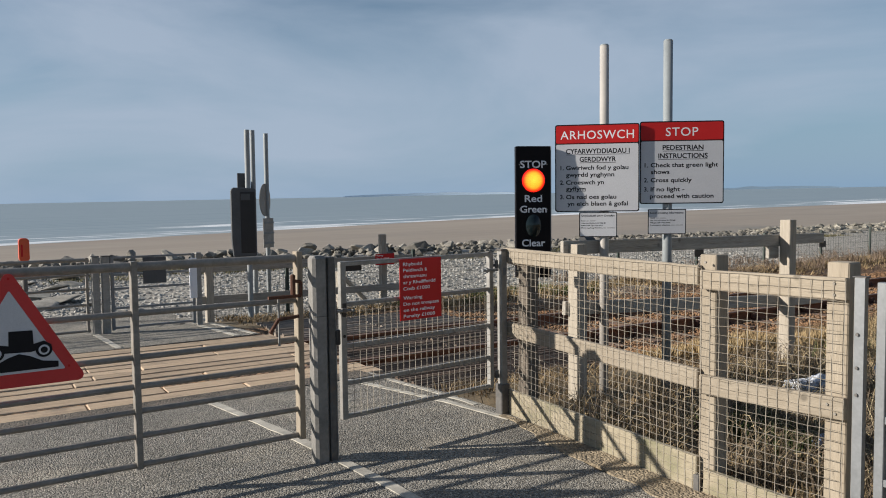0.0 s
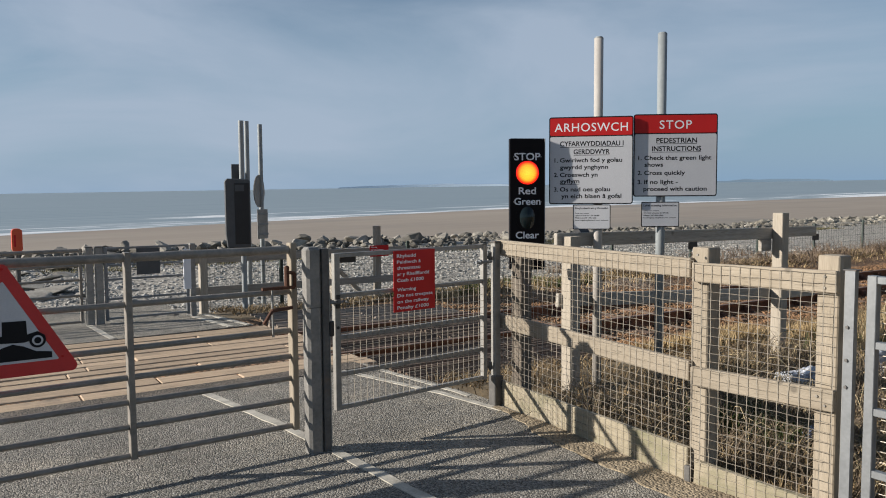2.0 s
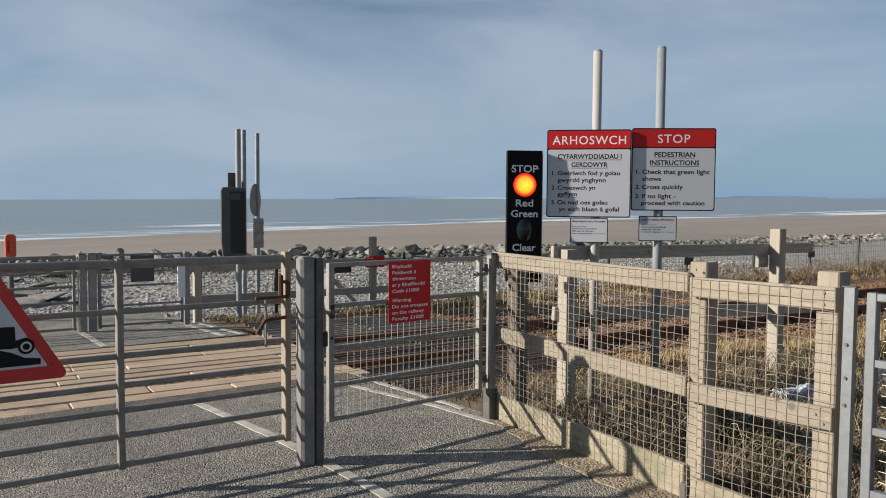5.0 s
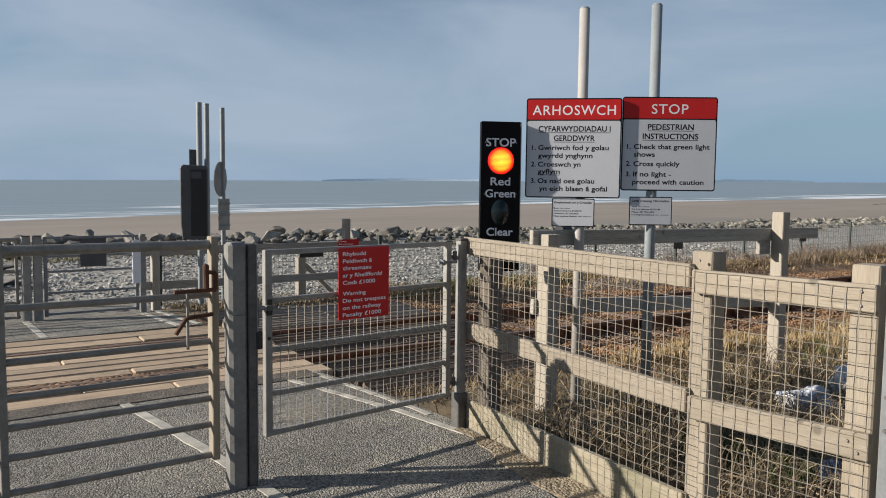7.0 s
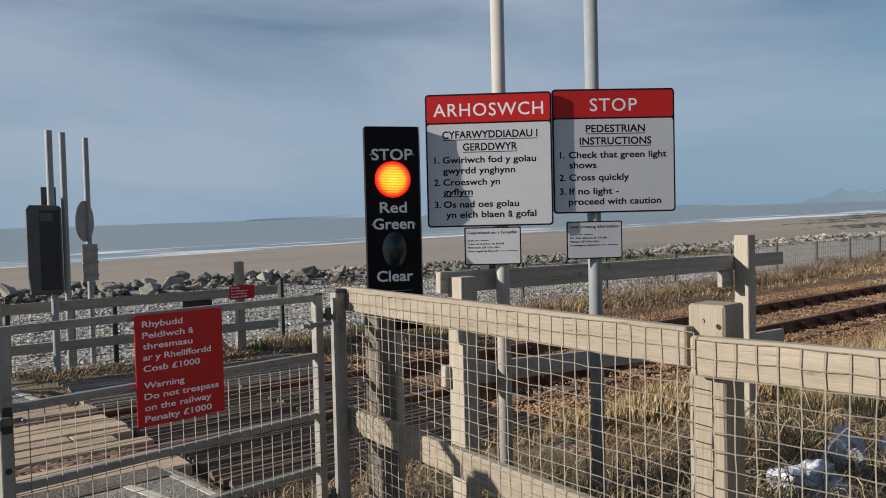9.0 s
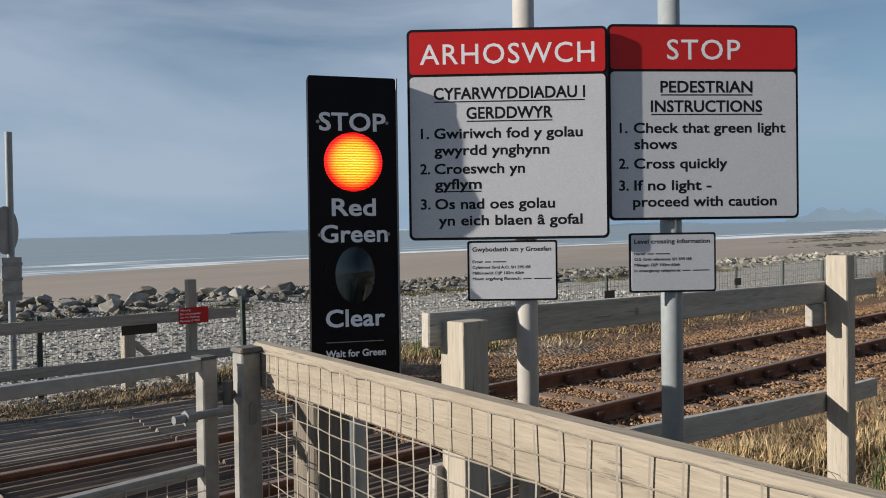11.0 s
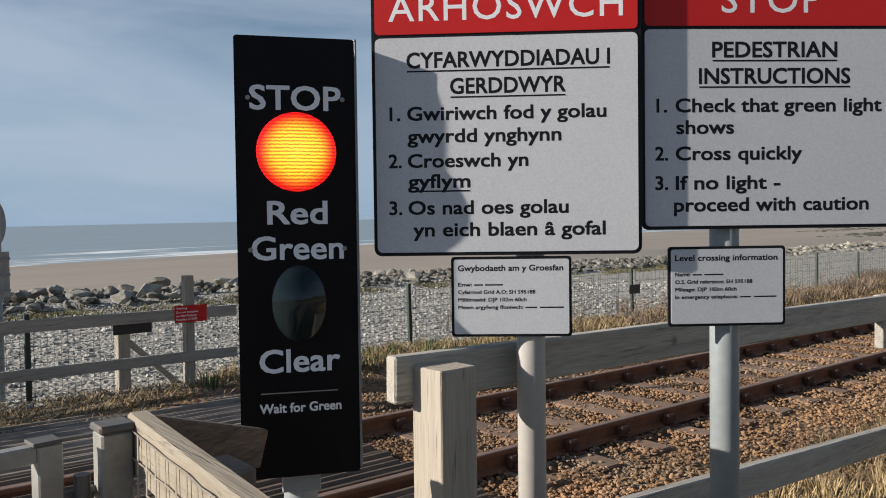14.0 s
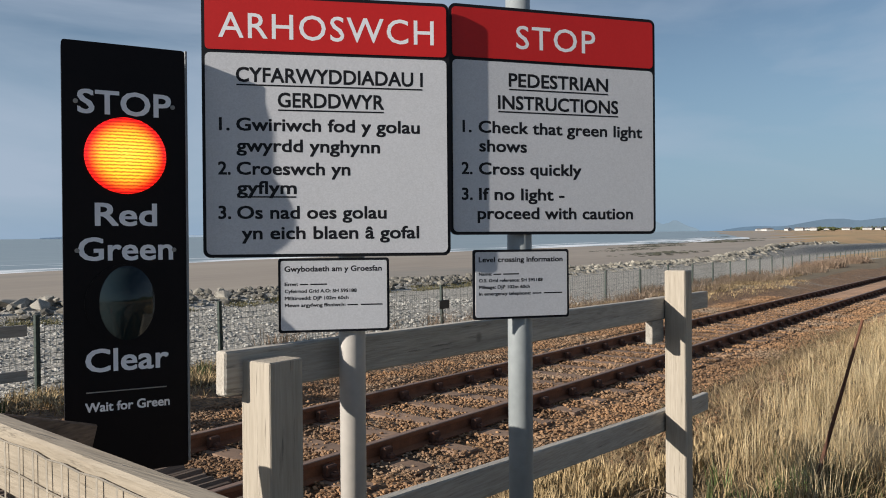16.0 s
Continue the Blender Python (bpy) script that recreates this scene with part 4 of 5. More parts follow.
# ---- signal and signs ----
lt = thing("crossing_signal", "tall black crossing signal showing a red light", "signal", m=pose(4.14, 4.976, 0.028, 0, 0, -27.0) @ Matrix.Diagonal((0.983, 0.983, 0.983, 1)))
LW = 0.30
part("case", rounded_plate(LW, 1.12, 0.055, 0.008, 0, 0.002, 1.02), M_BLACK, lt)
part("case_edge", box(LW, LW + 0.006, -0.002, 0.058, 1.03, 2.14, 0.001), M_GALV_L, lt, "bare metal edge of the case")
def dome(r, bulge, x, z, mat, name, label, narrow=1.0):
    """A shallow lens, its axis along -y, with its own origin in the middle."""
    bm = bmesh.new()
    rings = []
    for i in range(1, 9):
        a = i / 8
        rings.append([bm.verts.new((r * a * math.cos(2 * math.pi * k / 48), -bulge * (1 - a * a), r * a * math.sin(2 * math.pi * k / 48))) for k in range(48)])
    c = bm.verts.new((0, -bulge, 0))
    for k in range(48):
        bm.faces.new((c, rings[0][k], rings[0][(k + 1) % 48]))
        for i in range(7):
            bm.faces.new((rings[i][k], rings[i + 1][k], rings[i + 1][(k + 1) % 48], rings[i][(k + 1) % 48]))
    bmesh.ops.recalc_face_normals(bm, faces=bm.faces)
    if sum(f.normal.y for f in bm.faces) > 0:
        bmesh.ops.reverse_faces(bm, faces=bm.faces)
    for v in bm.verts:
        v.co.x *= narrow
    ob = part(name, bm, mat, lt, label, smooth=True)
    ob.location = (x, 0.0, z)
    return ob
dome(0.1, 0.016, LW / 2, 1.85, M_LAMP, "red_lens", "lit amber-red lens with fine lines")
# black disc and narrowed dome model the round lens's dark sides and oval reflection
part("lens_bezel", disc(0.102, 0.004, LW / 2, 1.465, -0.0015, 48), M_BLACK, lt)
dome(0.1, 0.03, LW / 2, 1.465, M_LENS, "green_lens", "unlit dark glossy lens, narrowed to its oval reflection", 0.7)
lt.children[-1].location.y = -0.0022
for words, z, cap, width, x in (("STOP", 1.957, 0.062, 0.225, LW / 2), ("Red", 1.668, 0.06, 0.148, LW / 2), ("Green", 1.578, 0.06, 0.228, LW / 2), ("Clear", 1.29, 0.06, 0.2, LW / 2), ("Wait for Green", 1.187, 0.024, 0.205, LW / 2)):
    text(words, x, z, cap, width, M_LETTER, lt, 0.0019, 'CENTER', 0.032 if cap < 0.03 else 0.022)
part("rule_line", box(0.05, 0.245, -0.001, 0.003, 1.236, 1.2385, 0), M_GALV, lt)
for x in (0.032, 0.268):
    for z in (1.985, 1.603):
        part("screw", disc(0.006, 0.003, x, z, -0.001, 10), M_GALV, lt)
part("post", tube((LW / 2, 0.08, -0.2), (LW / 2, 0.08, 2.0), 0.045, seg=20), M_PAINTGREY, lt, smooth=True)
part("bracket", box(LW / 2 - 0.05, LW / 2 + 0.05, 0.03, 0.06, 0.97, 1.04, 0.003), M_PAINTGREY, lt)

def bar_text(x, z, cap, width, parent, y=-0.0075):
    for a, b in ((0.0, 0.3), (0.38, 1.0)):
        part("text_bar", box(x + a * width, x + b * width, y - 0.0001, y, z + 0.0015, z + cap * 0.62, 0), M_INK, parent)
def sign_on_post(m, wd, ht, zb, top, head, body, info, info_z, label, px, ix, paint, base_z=-0.2):
    """A two-part instruction sign above a small information plate, on one round post."""
    s = thing("instruction_sign", label, "sign", m=m)
    part("post", tube((px, 0.05, base_z), (px, 0.05, top), 0.038, seg=24), paint, s, "grey round steel post", smooth=True)
    part("post_cap", tube((px, 0.05, top), (px, 0.05, top + 0.012), 0.039, 0.03, seg=24), M_PAINTGREY, s)
    part("backing_plate", rounded_plate(wd, ht, 0.008, 0.02, 0, 0.0, zb), M_INK, s, "black-edged sign plate")
    hh = 0.158
    part("red_panel", rounded_plate(wd - 0.018, hh - 0.012, 0.002, 0.012, 0.009, -0.0022, zb + ht - hh + 0.002), M_SIGNRED, s, "red header panel")
    part("white_panel", rounded_plate(wd - 0.018, ht - hh - 0.016, 0.002, 0.014, 0.009, -0.0022, zb + 0.009), M_SIGNWHITE, s, "white reflective panel")
    text(head[0], wd / 2 + head[3], zb + ht - 0.122, head[1], head[2], M_LETTER, s, -0.00235, 'CENTER', 0.006, gap=1.1)
    for words, x, down, cap, width, al, under in body:
        text(words, x, zb + ht - down, cap, width, M_INK, s, -0.00235, al, 0.026)
        if under:
            x0 = x - width / 2 if al == 'CENTER' else x
            part("underline", box(x0, x0 + width, -0.0027, -0.002, zb + ht - down - 0.011, zb + ht - down - 0.007, 0), M_INK, s)
    for z in (zb + ht * 0.3, zb + ht * 0.75):
        part("clip", box(px - 0.05, px + 0.05, 0.009, 0.03, z - 0.015, z + 0.015, 0.002), M_GALV, s)
    iw, ih = 0.312, 0.209
    pl = part("info_plate", rounded_plate(iw, ih, 0.006, 0.008, ix, 0.004, info_z), M_INK, s, "small black-edged information plate")
    part("info_panel", rounded_plate(iw - 0.014, ih - 0.014, 0.002, 0.006, ix + 0.007, 0.002, info_z + 0.007), M_SIGNWHITE, pl)
    text(info[0][0], ix + 0.018, info_z + ih - 0.037, 0.0155, info[0][1], M_INK, pl, 0.0019, 'LEFT', 0.03)
    for k, (words, width, bar) in enumerate(info[1:]):
        z = info_z + ih - 0.077 - k * 0.0198
        text(words, ix + 0.018, z, 0.0098, width, M_INK, pl, 0.0019, 'LEFT', 0.034)
        if bar:
            bar_text(ix + 0.018 + width + 0.006, z, 0.0085, bar, pl, 0.002)
    return s
A_BODY = [("CYFARWYDDIADAU I", 0.352, 0.243, 0.041, 0.52, 'CENTER', True), ("GERDDWYR", 0.352, 0.311, 0.041, 0.295, 'CENTER', True),
          ("1.", 0.046, 0.378, 0.036, 0.026, 'LEFT', False), ("Gwiriwch fod y golau", 0.092, 0.378, 0.036, 0.51, 'LEFT', False), ("gwyrdd ynghynn", 0.092, 0.436, 0.036, 0.395, 'LEFT', False),
          ("2.", 0.042, 0.5, 0.036, 0.032, 'LEFT', False), ("Croeswch yn", 0.092, 0.5, 0.036, 0.31, 'LEFT', False), ("gyflym", 0.092, 0.553, 0.036, 0.16, 'LEFT', True),
          ("3.", 0.042, 0.622, 0.036, 0.032, 'LEFT', False), ("Os nad oes golau", 0.092, 0.622, 0.036, 0.412, 'LEFT', False), ("yn eich blaen â gofal", 0.104, 0.679, 0.036, 0.494, 'LEFT', False)]
B_BODY = [("PEDESTRIAN", 0.352, 0.237, 0.041, 0.33, 'CENTER', True), ("INSTRUCTIONS", 0.352, 0.305, 0.041, 0.40, 'CENTER', True),
          ("1.", 0.04, 0.378, 0.036, 0.026, 'LEFT', False), ("Check that green light", 0.09, 0.378, 0.036, 0.547, 'LEFT', False), ("shows", 0.092, 0.434, 0.036, 0.15, 'LEFT', False),
          ("2.", 0.036, 0.502, 0.036, 0.032, 'LEFT', False), ("Cross quickly", 0.09, 0.502, 0.036, 0.333, 'LEFT', False),
          ("3.", 0.036, 0.578, 0.036, 0.032, 'LEFT', False), ("If no light -", 0.09, 0.578, 0.036, 0.275, 'LEFT', False), ("proceed with caution", 0.085, 0.635, 0.036, 0.517, 'LEFT', False)]
sign_on_post(pose(4.468, 4.857, 0, 0, 0, -44.0), 0.692, 0.73, 1.58, 2.96, ("ARHOSWCH", 0.072, 0.60, 0.0), A_BODY,
             [("Gwybodaeth am y Groesfan", 0.272), ("Enw:", 0.036, 0.075), ("Cyfeirnod Grid A.O: SH 595188", 0.2, 0), ("Milltiroedd: DJP 102m 60ch", 0.177, 0), ("Mewn argyfwng ffoniwch:", 0.168, 0.1)], 1.367,
             "Welsh pedestrian instruction sign on a grey post", 0.408, 0.2, M_PAINTLIT)
sign_on_post(pose(4.985, 4.39, 0, 0, 0, -38.0), 0.686, 0.682, 1.64, 2.985, ("STOP", 0.072, 0.263, 0.0), B_BODY,
             [("Level crossing information", 0.272), ("Name:", 0.04, 0.082), ("O.S. Grid reference: SH 595188", 0.205, 0), ("Mileage: DJP 102m 60ch", 0.163, 0), ("In emergency telephone:", 0.166, 0.098)], 1.386,
             "English pedestrian instruction sign on a grey post", 0.238, 0.07, M_PAINTGREY)

# ---- far side of the crossing ----
FZ = -0.13
for x, lab in ((2.035, "galvanised far gate post"), (2.165, "galvanised far slam post")):
    p = thing("gate_post", lab + " beside the shingle track", "gate post", m=pose(x, 11.65, FZ))
    part("shaft", box(-0.05, 0.05, -0.05, 0.05, -0.05, 1.10, 0.008), M_GALV, p)
    part("cap", box(-0.053, 0.053, -0.053, 0.053, 1.10, 1.112, 0.002), M_DARKSTEEL, p)
far = field_gate(-1.7, 1.96, 11.68, -0.12, (0.72, 0.52, 0.30, 0.12, -0.07), 0.93, (1.93, 0.4, -1.68), M_GATEBAR, "closed tubular steel field gate on the seaward side")
fpg = ped_gate(2.24, 3.42, 11.66, -0.09, 0.96, M_GALV_L, (0.945, 0.70, 0.5, 0.22, -0.06), False, "closed galvanised pedestrian gate on the seaward side")
nb = thing("notice_back", "plain grey back of a notice on the seaward gate", "sign", m=pose(2.67, 11.62, 0.55))
part("plate", box(0, 0.33, 0, 0.006, 0, 0.38, 0.002), M_BOXGREY, nb)
hp2 = thing("hinge_post", "pale steel hinge post on the seaward side", "gate post", m=pose(3.48, 11.66, FZ))
part("shaft", box(-0.035, 0.035, -0.035, 0.035, -0.05, 1.10, 0.004), M_GALV, hp2)
part("pale_board", box(-0.15, -0.04, -0.062, -0.04, 0.42, 1.02, 0.004), M_LETTER, hp2, "weathered white board")
ff = thing("seaward_fence", "grey weathered post-and-rail fence beside the crossing", "fence", m=pose(3.75, 12.05, -0.15))
def fpart(name, bm, mat, label=""):
    bmesh.ops.translate(bm, vec=(-3.75, -12.05, 0.15), verts=bm.verts)
    return part(name, bm, mat, ff, label)
fpart("post", box(3.70, 3.81, 12.0, 12.11, -0.3, 0.80, 0.006), M_GREYW_Z)
fpart("post", box(6.89, 7.0, 12.07, 12.18, -0.3, 1.12, 0.006), M_GREYW_Z)
fpart("rail", beam((3.55, 12.05, 0.69), (7.52, 12.05, 0.67), 0.04, 0.13, 0.005), M_GREYW_X)
fpart("rail", beam((3.6, 12.05, 0.19), (7.52, 12.05, 0.16), 0.04, 0.12, 0.005), M_GREYW_X)
fpart("low_rail", beam((6.8, 11.95, -0.28), (7.9, 11.9, -0.25), 0.05, 0.1, 0.005), M_GREYW_X)
red_notice(pose(6.74, 12.02, 0.575), 0.39, 0.2, [("Warning", 0.02, 0.158, 0.024, 0.13), ("Do not trespass", 0.02, 0.112, 0.024, 0.26), ("on the Railway", 0.02, 0.07, 0.024, 0.25), ("Penalty £1000", 0.02, 0.026, 0.024, 0.25)], "small red no-trespass notice on the seaward fence")
st = thing("fence_stay", "timber straining post with a diagonal stay", "post", m=pose(6.35, 12.66, -0.3))
part("post", box(-0.07, 0.07, -0.07, 0.07, -0.1, 0.75, 0.006), M_GREYW_Z, st)
part("stay", beam((0.08, 0, 0.62), (0.72, 0.0, -0.02), 0.07, 0.07, 0.004), M_GREYW_X, st)
pl = thing("notice_back", "dark blank back of a notice on the seaward fence", "sign", m=pose(6.08, 12.12, 0.49))
part("plate", box(0, 0.43, 0, 0.006, 0, 0.2, 0.002), M_BLACKP, pl)

sg2 = thing("crossing_signal", "dark grey back of the seaward crossing signal", "signal", m=pose(4.29, 11.87, -0.2, 0, 0, -17))
bm = prism([(-0.18, 0), (-0.15, 0.0), (0.16, 0.0), (0.18, 0.03), (0.18, 1.05), (0.15, 1.08), (-0.17, 1.09), (-0.205, 1.05), (-0.205, 0.25)], 0.13, -0.11)
bmesh.ops.translate(bm, vec=(0, 0, 1.06), verts=bm.verts)
bmesh.ops.bevel(bm, geom=list(bm.edges), offset=0.012, segments=1, affect='EDGES')
part("case", bm, M_BOXGREY, sg2)
part("back_door", box(-0.06, 0.165, -0.122, -0.108, 1.12, 2.08, 0.006), M_BLACKP, sg2, "darker rear door")
part("data_plate", box(-0.05, 0.09, -0.126, -0.12, 1.95, 2.05, 0.002), M_BOXGREY, sg2)
part("post", tube((0.07, 0.02, 0), (0.07, 0.02, 3.06), 0.042, seg=18), M_PAINTGREY, sg2)
def far_sign(x, y, top, label):
    s = thing("sign_post", label, "sign", m=pose(x, y, -0.25))
    part("post", tube((0, 0, 0), (0, 0, top + 0.25), 0.04, seg=18), M_PAINTGREY, s)
    return s
s2 = far_sign(4.69, 12.5, 2.92, "grey post with sign plates seen edge-on")
part("sign_back", beam((-0.17, -0.16, 1.72), (-0.02, 0.36, 1.72), 0.012, 1.25, 0.002), M_BOXGREY, s2)
part("side_plate", box(-0.30, -0.12, -0.08, -0.06, 2.2, 2.45, 0.004), M_BOXGREY, s2)
s3 = far_sign(5.14, 13.05, 2.93, "grey post with a round sign and a plate seen from behind")
bm = disc(0.285, 0.012, 0, 0, 0, 36)
ob = part("round_sign_back", bm, M_GATEPOST, s3)
ob.location, ob.rotation_euler = (-0.06, -0.07, 2.01), (0, 0, radians(50))
part("small_plate", beam((-0.13, -0.12, 1.43), (0.12, 0.03, 1.43), 0.012, 0.52, 0.003), M_GALV, s3)
for z in (1.25, 1.43, 1.61):
    part("plate_rib", beam((-0.125, -0.135, z), (0.125, 0.015, z), 0.012, 0.03, 0.002), M_GALV_L, s3)
lp = thing("fence_post", "thin grey support post behind the seaward signs", "post", m=pose(4.86, 12.95, -0.3))
part("shaft", tube((0, 0, 0), (0, 0, 0.9), 0.035, seg=12), M_GALV, lp)

stake = thing("rusty_stake", "thin rusty stake leaning in the tall grass", "stake", m=pose(8.45, 4.05, 0))
part("rod", tube((0, 0, -0.1), (0.12, -0.3, 1.12), 0.014, 0.009, seg=8), M_RUST, stake)
life = thing("throw_line_post", "orange throw-line housing on a post at the beach edge", "rescue post", m=pose(1.45, 14.5, -0.3))
part("post", tube((0, 0, 0), (0, 0, 1.1), 0.04), M_DARKSTEEL, life)
bm = rounded_plate(0.155, 0.385, 0.13, 0.055, -0.0775, -0.08, 1.08)
part("housing", bm, M_ORANGE, life)
part("handle_slot", box(-0.05, -0.02, -0.088, -0.07, 1.16, 1.36, 0.006), M_SIGNRED, life)

# seaward mesh fence
def sea_fence_y(x):
    return 12.72 + 0.012 * (x - 5)
sf = thing("seaward_mesh_fence", "dark green steel posts carrying wire mesh along the shingle", "fence", m=pose(0, 0, 0))
xs = [4.0, 5.35, 8.0] + [10.82 + 3.0 * k for k in range(42)]
pm = None
for x in xs:
    if pm is None:
        o = part("post", box(-0.028, 0.028, -0.028, 0.028, -0.1, 1.02, 0.004), M_GREENPOST, sf); pm = o.data
    else:
        o = new("post", pm); o.parent = sf
    o.location = (x, sea_fence_y(x), ground_z(x, sea_fence_y(x)) + random.uniform(-0.03, 0.03))
    o.rotation_euler = (random.uniform(-0.02, 0.02), random.uniform(-0.02, 0.02), 0)
for a, b, su, sz, r in ((4.0, 8.0, 0.07, 0.09, 0.003), (8.0, 16.3, 0.075, 0.09, 0.0034), (16.3, 40, 0.15, 0.2, 0.004)):
    mesh_part("wire_mesh", wire_panel(a, b, -0.28, 0.66, su, sz, r, lambda u, z: (u, sea_fence_y(u) - 0.03, z), 0.006), M_GREENWIRE, sf)
for x in (16.82, 22.82):
    b_ = thing("plate_marker", "small black plate on a mesh fence post", "marker", m=pose(x, sea_fence_y(x) - 0.05, 0.21))
    part("plate", box(-0.18, 0.18, -0.02, 0.0, 0, 0.19, 0.004), M_BLACKP, b_)
cask = thing("black_drum", "small black drum lying by the rocks", "drum", m=pose(22.5, 22.6, -0.3))
part("body", tube((-0.25, 0, 0.3), (0.25, 0, 0.3), 0.28, seg=16), M_BLACKP, cask)

# ---- rocks ----
M_RUBBLE = material("rubble_stone", (0.215, 0.197, 0.165), (0.08, 0.073, 0.062), 0.9, scale=2.2, fine=20, bump=0.4, bump_d=0.04, island=0.5)
rocks = []
rr = random.Random(11)
for k in range(14):
    bm = bmesh.new()
    for _ in range(15):
        d = Vector((rr.gauss(0, 1), rr.gauss(0, 1), rr.gauss(0, 1))).normalized()
        bm.verts.new(Vector((d.x * 0.56, d.y * 0.5, d.z * 0.5)) * rr.uniform(0.82, 1.05))
    hull = bmesh.ops.convex_hull(bm, input=bm.verts)
    bmesh.ops.delete(bm, geom=[g for g in hull["geom_interior"] if isinstance(g, bmesh.types.BMVert)], context='VERTS')
    bmesh.ops.dissolve_limit(bm, angle_limit=radians(14), verts=bm.verts, edges=bm.edges)
    bmesh.ops.bevel(bm, geom=list(bm.edges), offset=0.022, segments=1, affect='EDGES')
    me = bpy.data.meshes.new("rock")
    bm.to_mesh(me); bm.free()
    me.materials.append(M_ROCK)
    rocks.append(me)
def rock(x, y, s, z=None, flat=1.0, label="grey angular sea-defence boulder on the shingle bank"):
    o = new("rock", rr.choice(rocks))
    s3_ = (s * rr.uniform(0.8, 1.35), s * rr.uniform(0.75, 1.1), s * rr.uniform(0.55, 0.85) * flat)
    o.matrix_world = Matrix.LocRotScale((x, y, (ground_z(x, y) if z is None else z) + 0.3 * s3_[2]), Euler((rr.uniform(-0.3, 0.3), rr.uniform(-0.3, 0.3), rr.uniform(0, 6.28))), s3_)
    return tagged(o, label, "rock", "sea-defence boulders")
for k in range(280):
    x = rr.uniform(-3, 44)
    y = rr.uniform(24.2, 27.2)
    rock(x, y, rr.choice((0.3, 0.38, 0.46, 0.56, 0.72)) * rr.uniform(0.8, 1.1) * (1 - 0.28 * smooth01(x, 12, 30)), z=-0.43 - 0.16 * smooth01(x, 10, 30) + 0.4 * (1 - abs(y - 25.9) / 2.2) + rr.uniform(-0.1, 0.08))
for x, y, s in ((1.9, 16.8, 1.0), (2.45, 17.6, 1.1), (2.75, 16.7, 0.6), (1.2, 17.5, 1.2), (2.0, 18.8, 0.9), (3.2, 21.5, 0.8), (2.6, 20.4, 0.8), (1.0, 19.8, 1.0), (4.6, 24.3, 0.8), (3.4, 23.6, 0.9), (2.2, 22.5, 0.8), (3.6, 12.45, 0.3), (3.35, 12.3, 0.24), (3.1, 12.5, 0.2)):
    rock(x, y, s, flat=0.3, label="large flat pale boulder beside the shingle track" if s > 0.5 else "small pale stone at the gate foot")
def lumps(n, region, size, seed, detail=1):
    """Many small stones in one sheet of geometry."""
    rng = np.random.default_rng(seed)
    bm = bmesh.new()
    bmesh.ops.create_icosphere(bm, subdivisions=detail, radius=0.5)
    bv = np.array([v.co[:] for v in bm.verts]); bf = np.array([[v.index for v in f.verts] for f in bm.faces])
    bm.free()
    vs, fs = [], []
    for i in range(n):
        x, y, z, k = region(rng)
        s = rng.uniform(*size) * k
        a = rng.uniform(0, 6.28)
        p = bv * rng.uniform(0.65, 1.25, (len(bv), 1)) * np.array((s * rng.uniform(0.8, 1.4), s, s * rng.uniform(0.5, 0.9)))
        c, s_ = math.cos(a), math.sin(a)
        q = np.column_stack((p[:, 0] * c - p[:, 1] * s_ + x, p[:, 0] * s_ + p[:, 1] * c + y, p[:, 2] + z))
        fs.append(bf + len(vs) * len(bv))
        vs.append(q)
    return np.concatenate(vs).tolist(), np.concatenate(fs).tolist()
def far_bank(rng):
    x = 40 + 130 * rng.random() ** 1.3
    u = rng.random()
    y = 23.6 + 4.0 * u + 0.02 * max(0.0, x - 80)
    return x, y, -0.62 + (0.5 + 1.25 * smooth01(x, 72, 122)) * (1 - abs(u - 0.55) / 0.6) + 0.12 * rng.random(), 0.62 + x / 130
stuff("far_rocks", *lumps(3800, far_bank, (0.24, 0.72), 3), M_ROCK_S, "pale boulders of the far sea defence", "rocks")
def bank_fill(rng):
    return rng.uniform(-6, 42), rng.uniform(23.8, 27.8), -0.32 + 0.25 * rng.random(), 1.0
stuff("rubble", *lumps(1600, bank_fill, (0.12, 0.38), 4), M_RUBBLE, "smaller rubble between the boulders", "rocks")
def shingle_at(rng):
    u = rng.random()
    y = 12.2 + 12 * u ** 1.5
    x = rng.uniform(-6, 26)
    if x < 3.6 and y < 14.6:
        y = rng.uniform(14.6, 22)
    return x, y, ground_z(x, y) + 0.0, 1.0 + 0.5 * u
stuff("pebbles", *lumps(14000, shingle_at, (0.03, 0.1), 5), M_PEBBLE, "grey beach pebbles", "pebbles")

def ballast_at(rng):
    while True:
        x = 6.3 + 24 * rng.random() ** 1.7
        o = rng.uniform(-3.0, 2.7)
        if min(abs(o - 0.7525), abs(o + 0.7525)) < 0.09:
            continue
        if x < 6.9 and abs(o) < 2.3:
            continue
        ph = ((x - 2 - 4.9) / 0.66 + 0.5) % 1 - 0.5
        if abs(o) < 1.3 and abs(ph) < 0.2 and rng.random() < 0.85:
            continue
        z = -0.235 + (0.012 if abs(o) < 1.3 else -0.01) + 0.02 * rng.random()
        if abs(o) > 1.5:
            z += 0.03
        if o < -2.0:
            z = ground_z(x, line_y(x, o)) + 0.005
        return x, line_y(x, o), z, 1.0 + (x - 6) / 40
stuff("ballast", *lumps(46000, ballast_at, (0.016, 0.04), 6), M_BALLAST, "rust-stained railway ballast", "ballast")

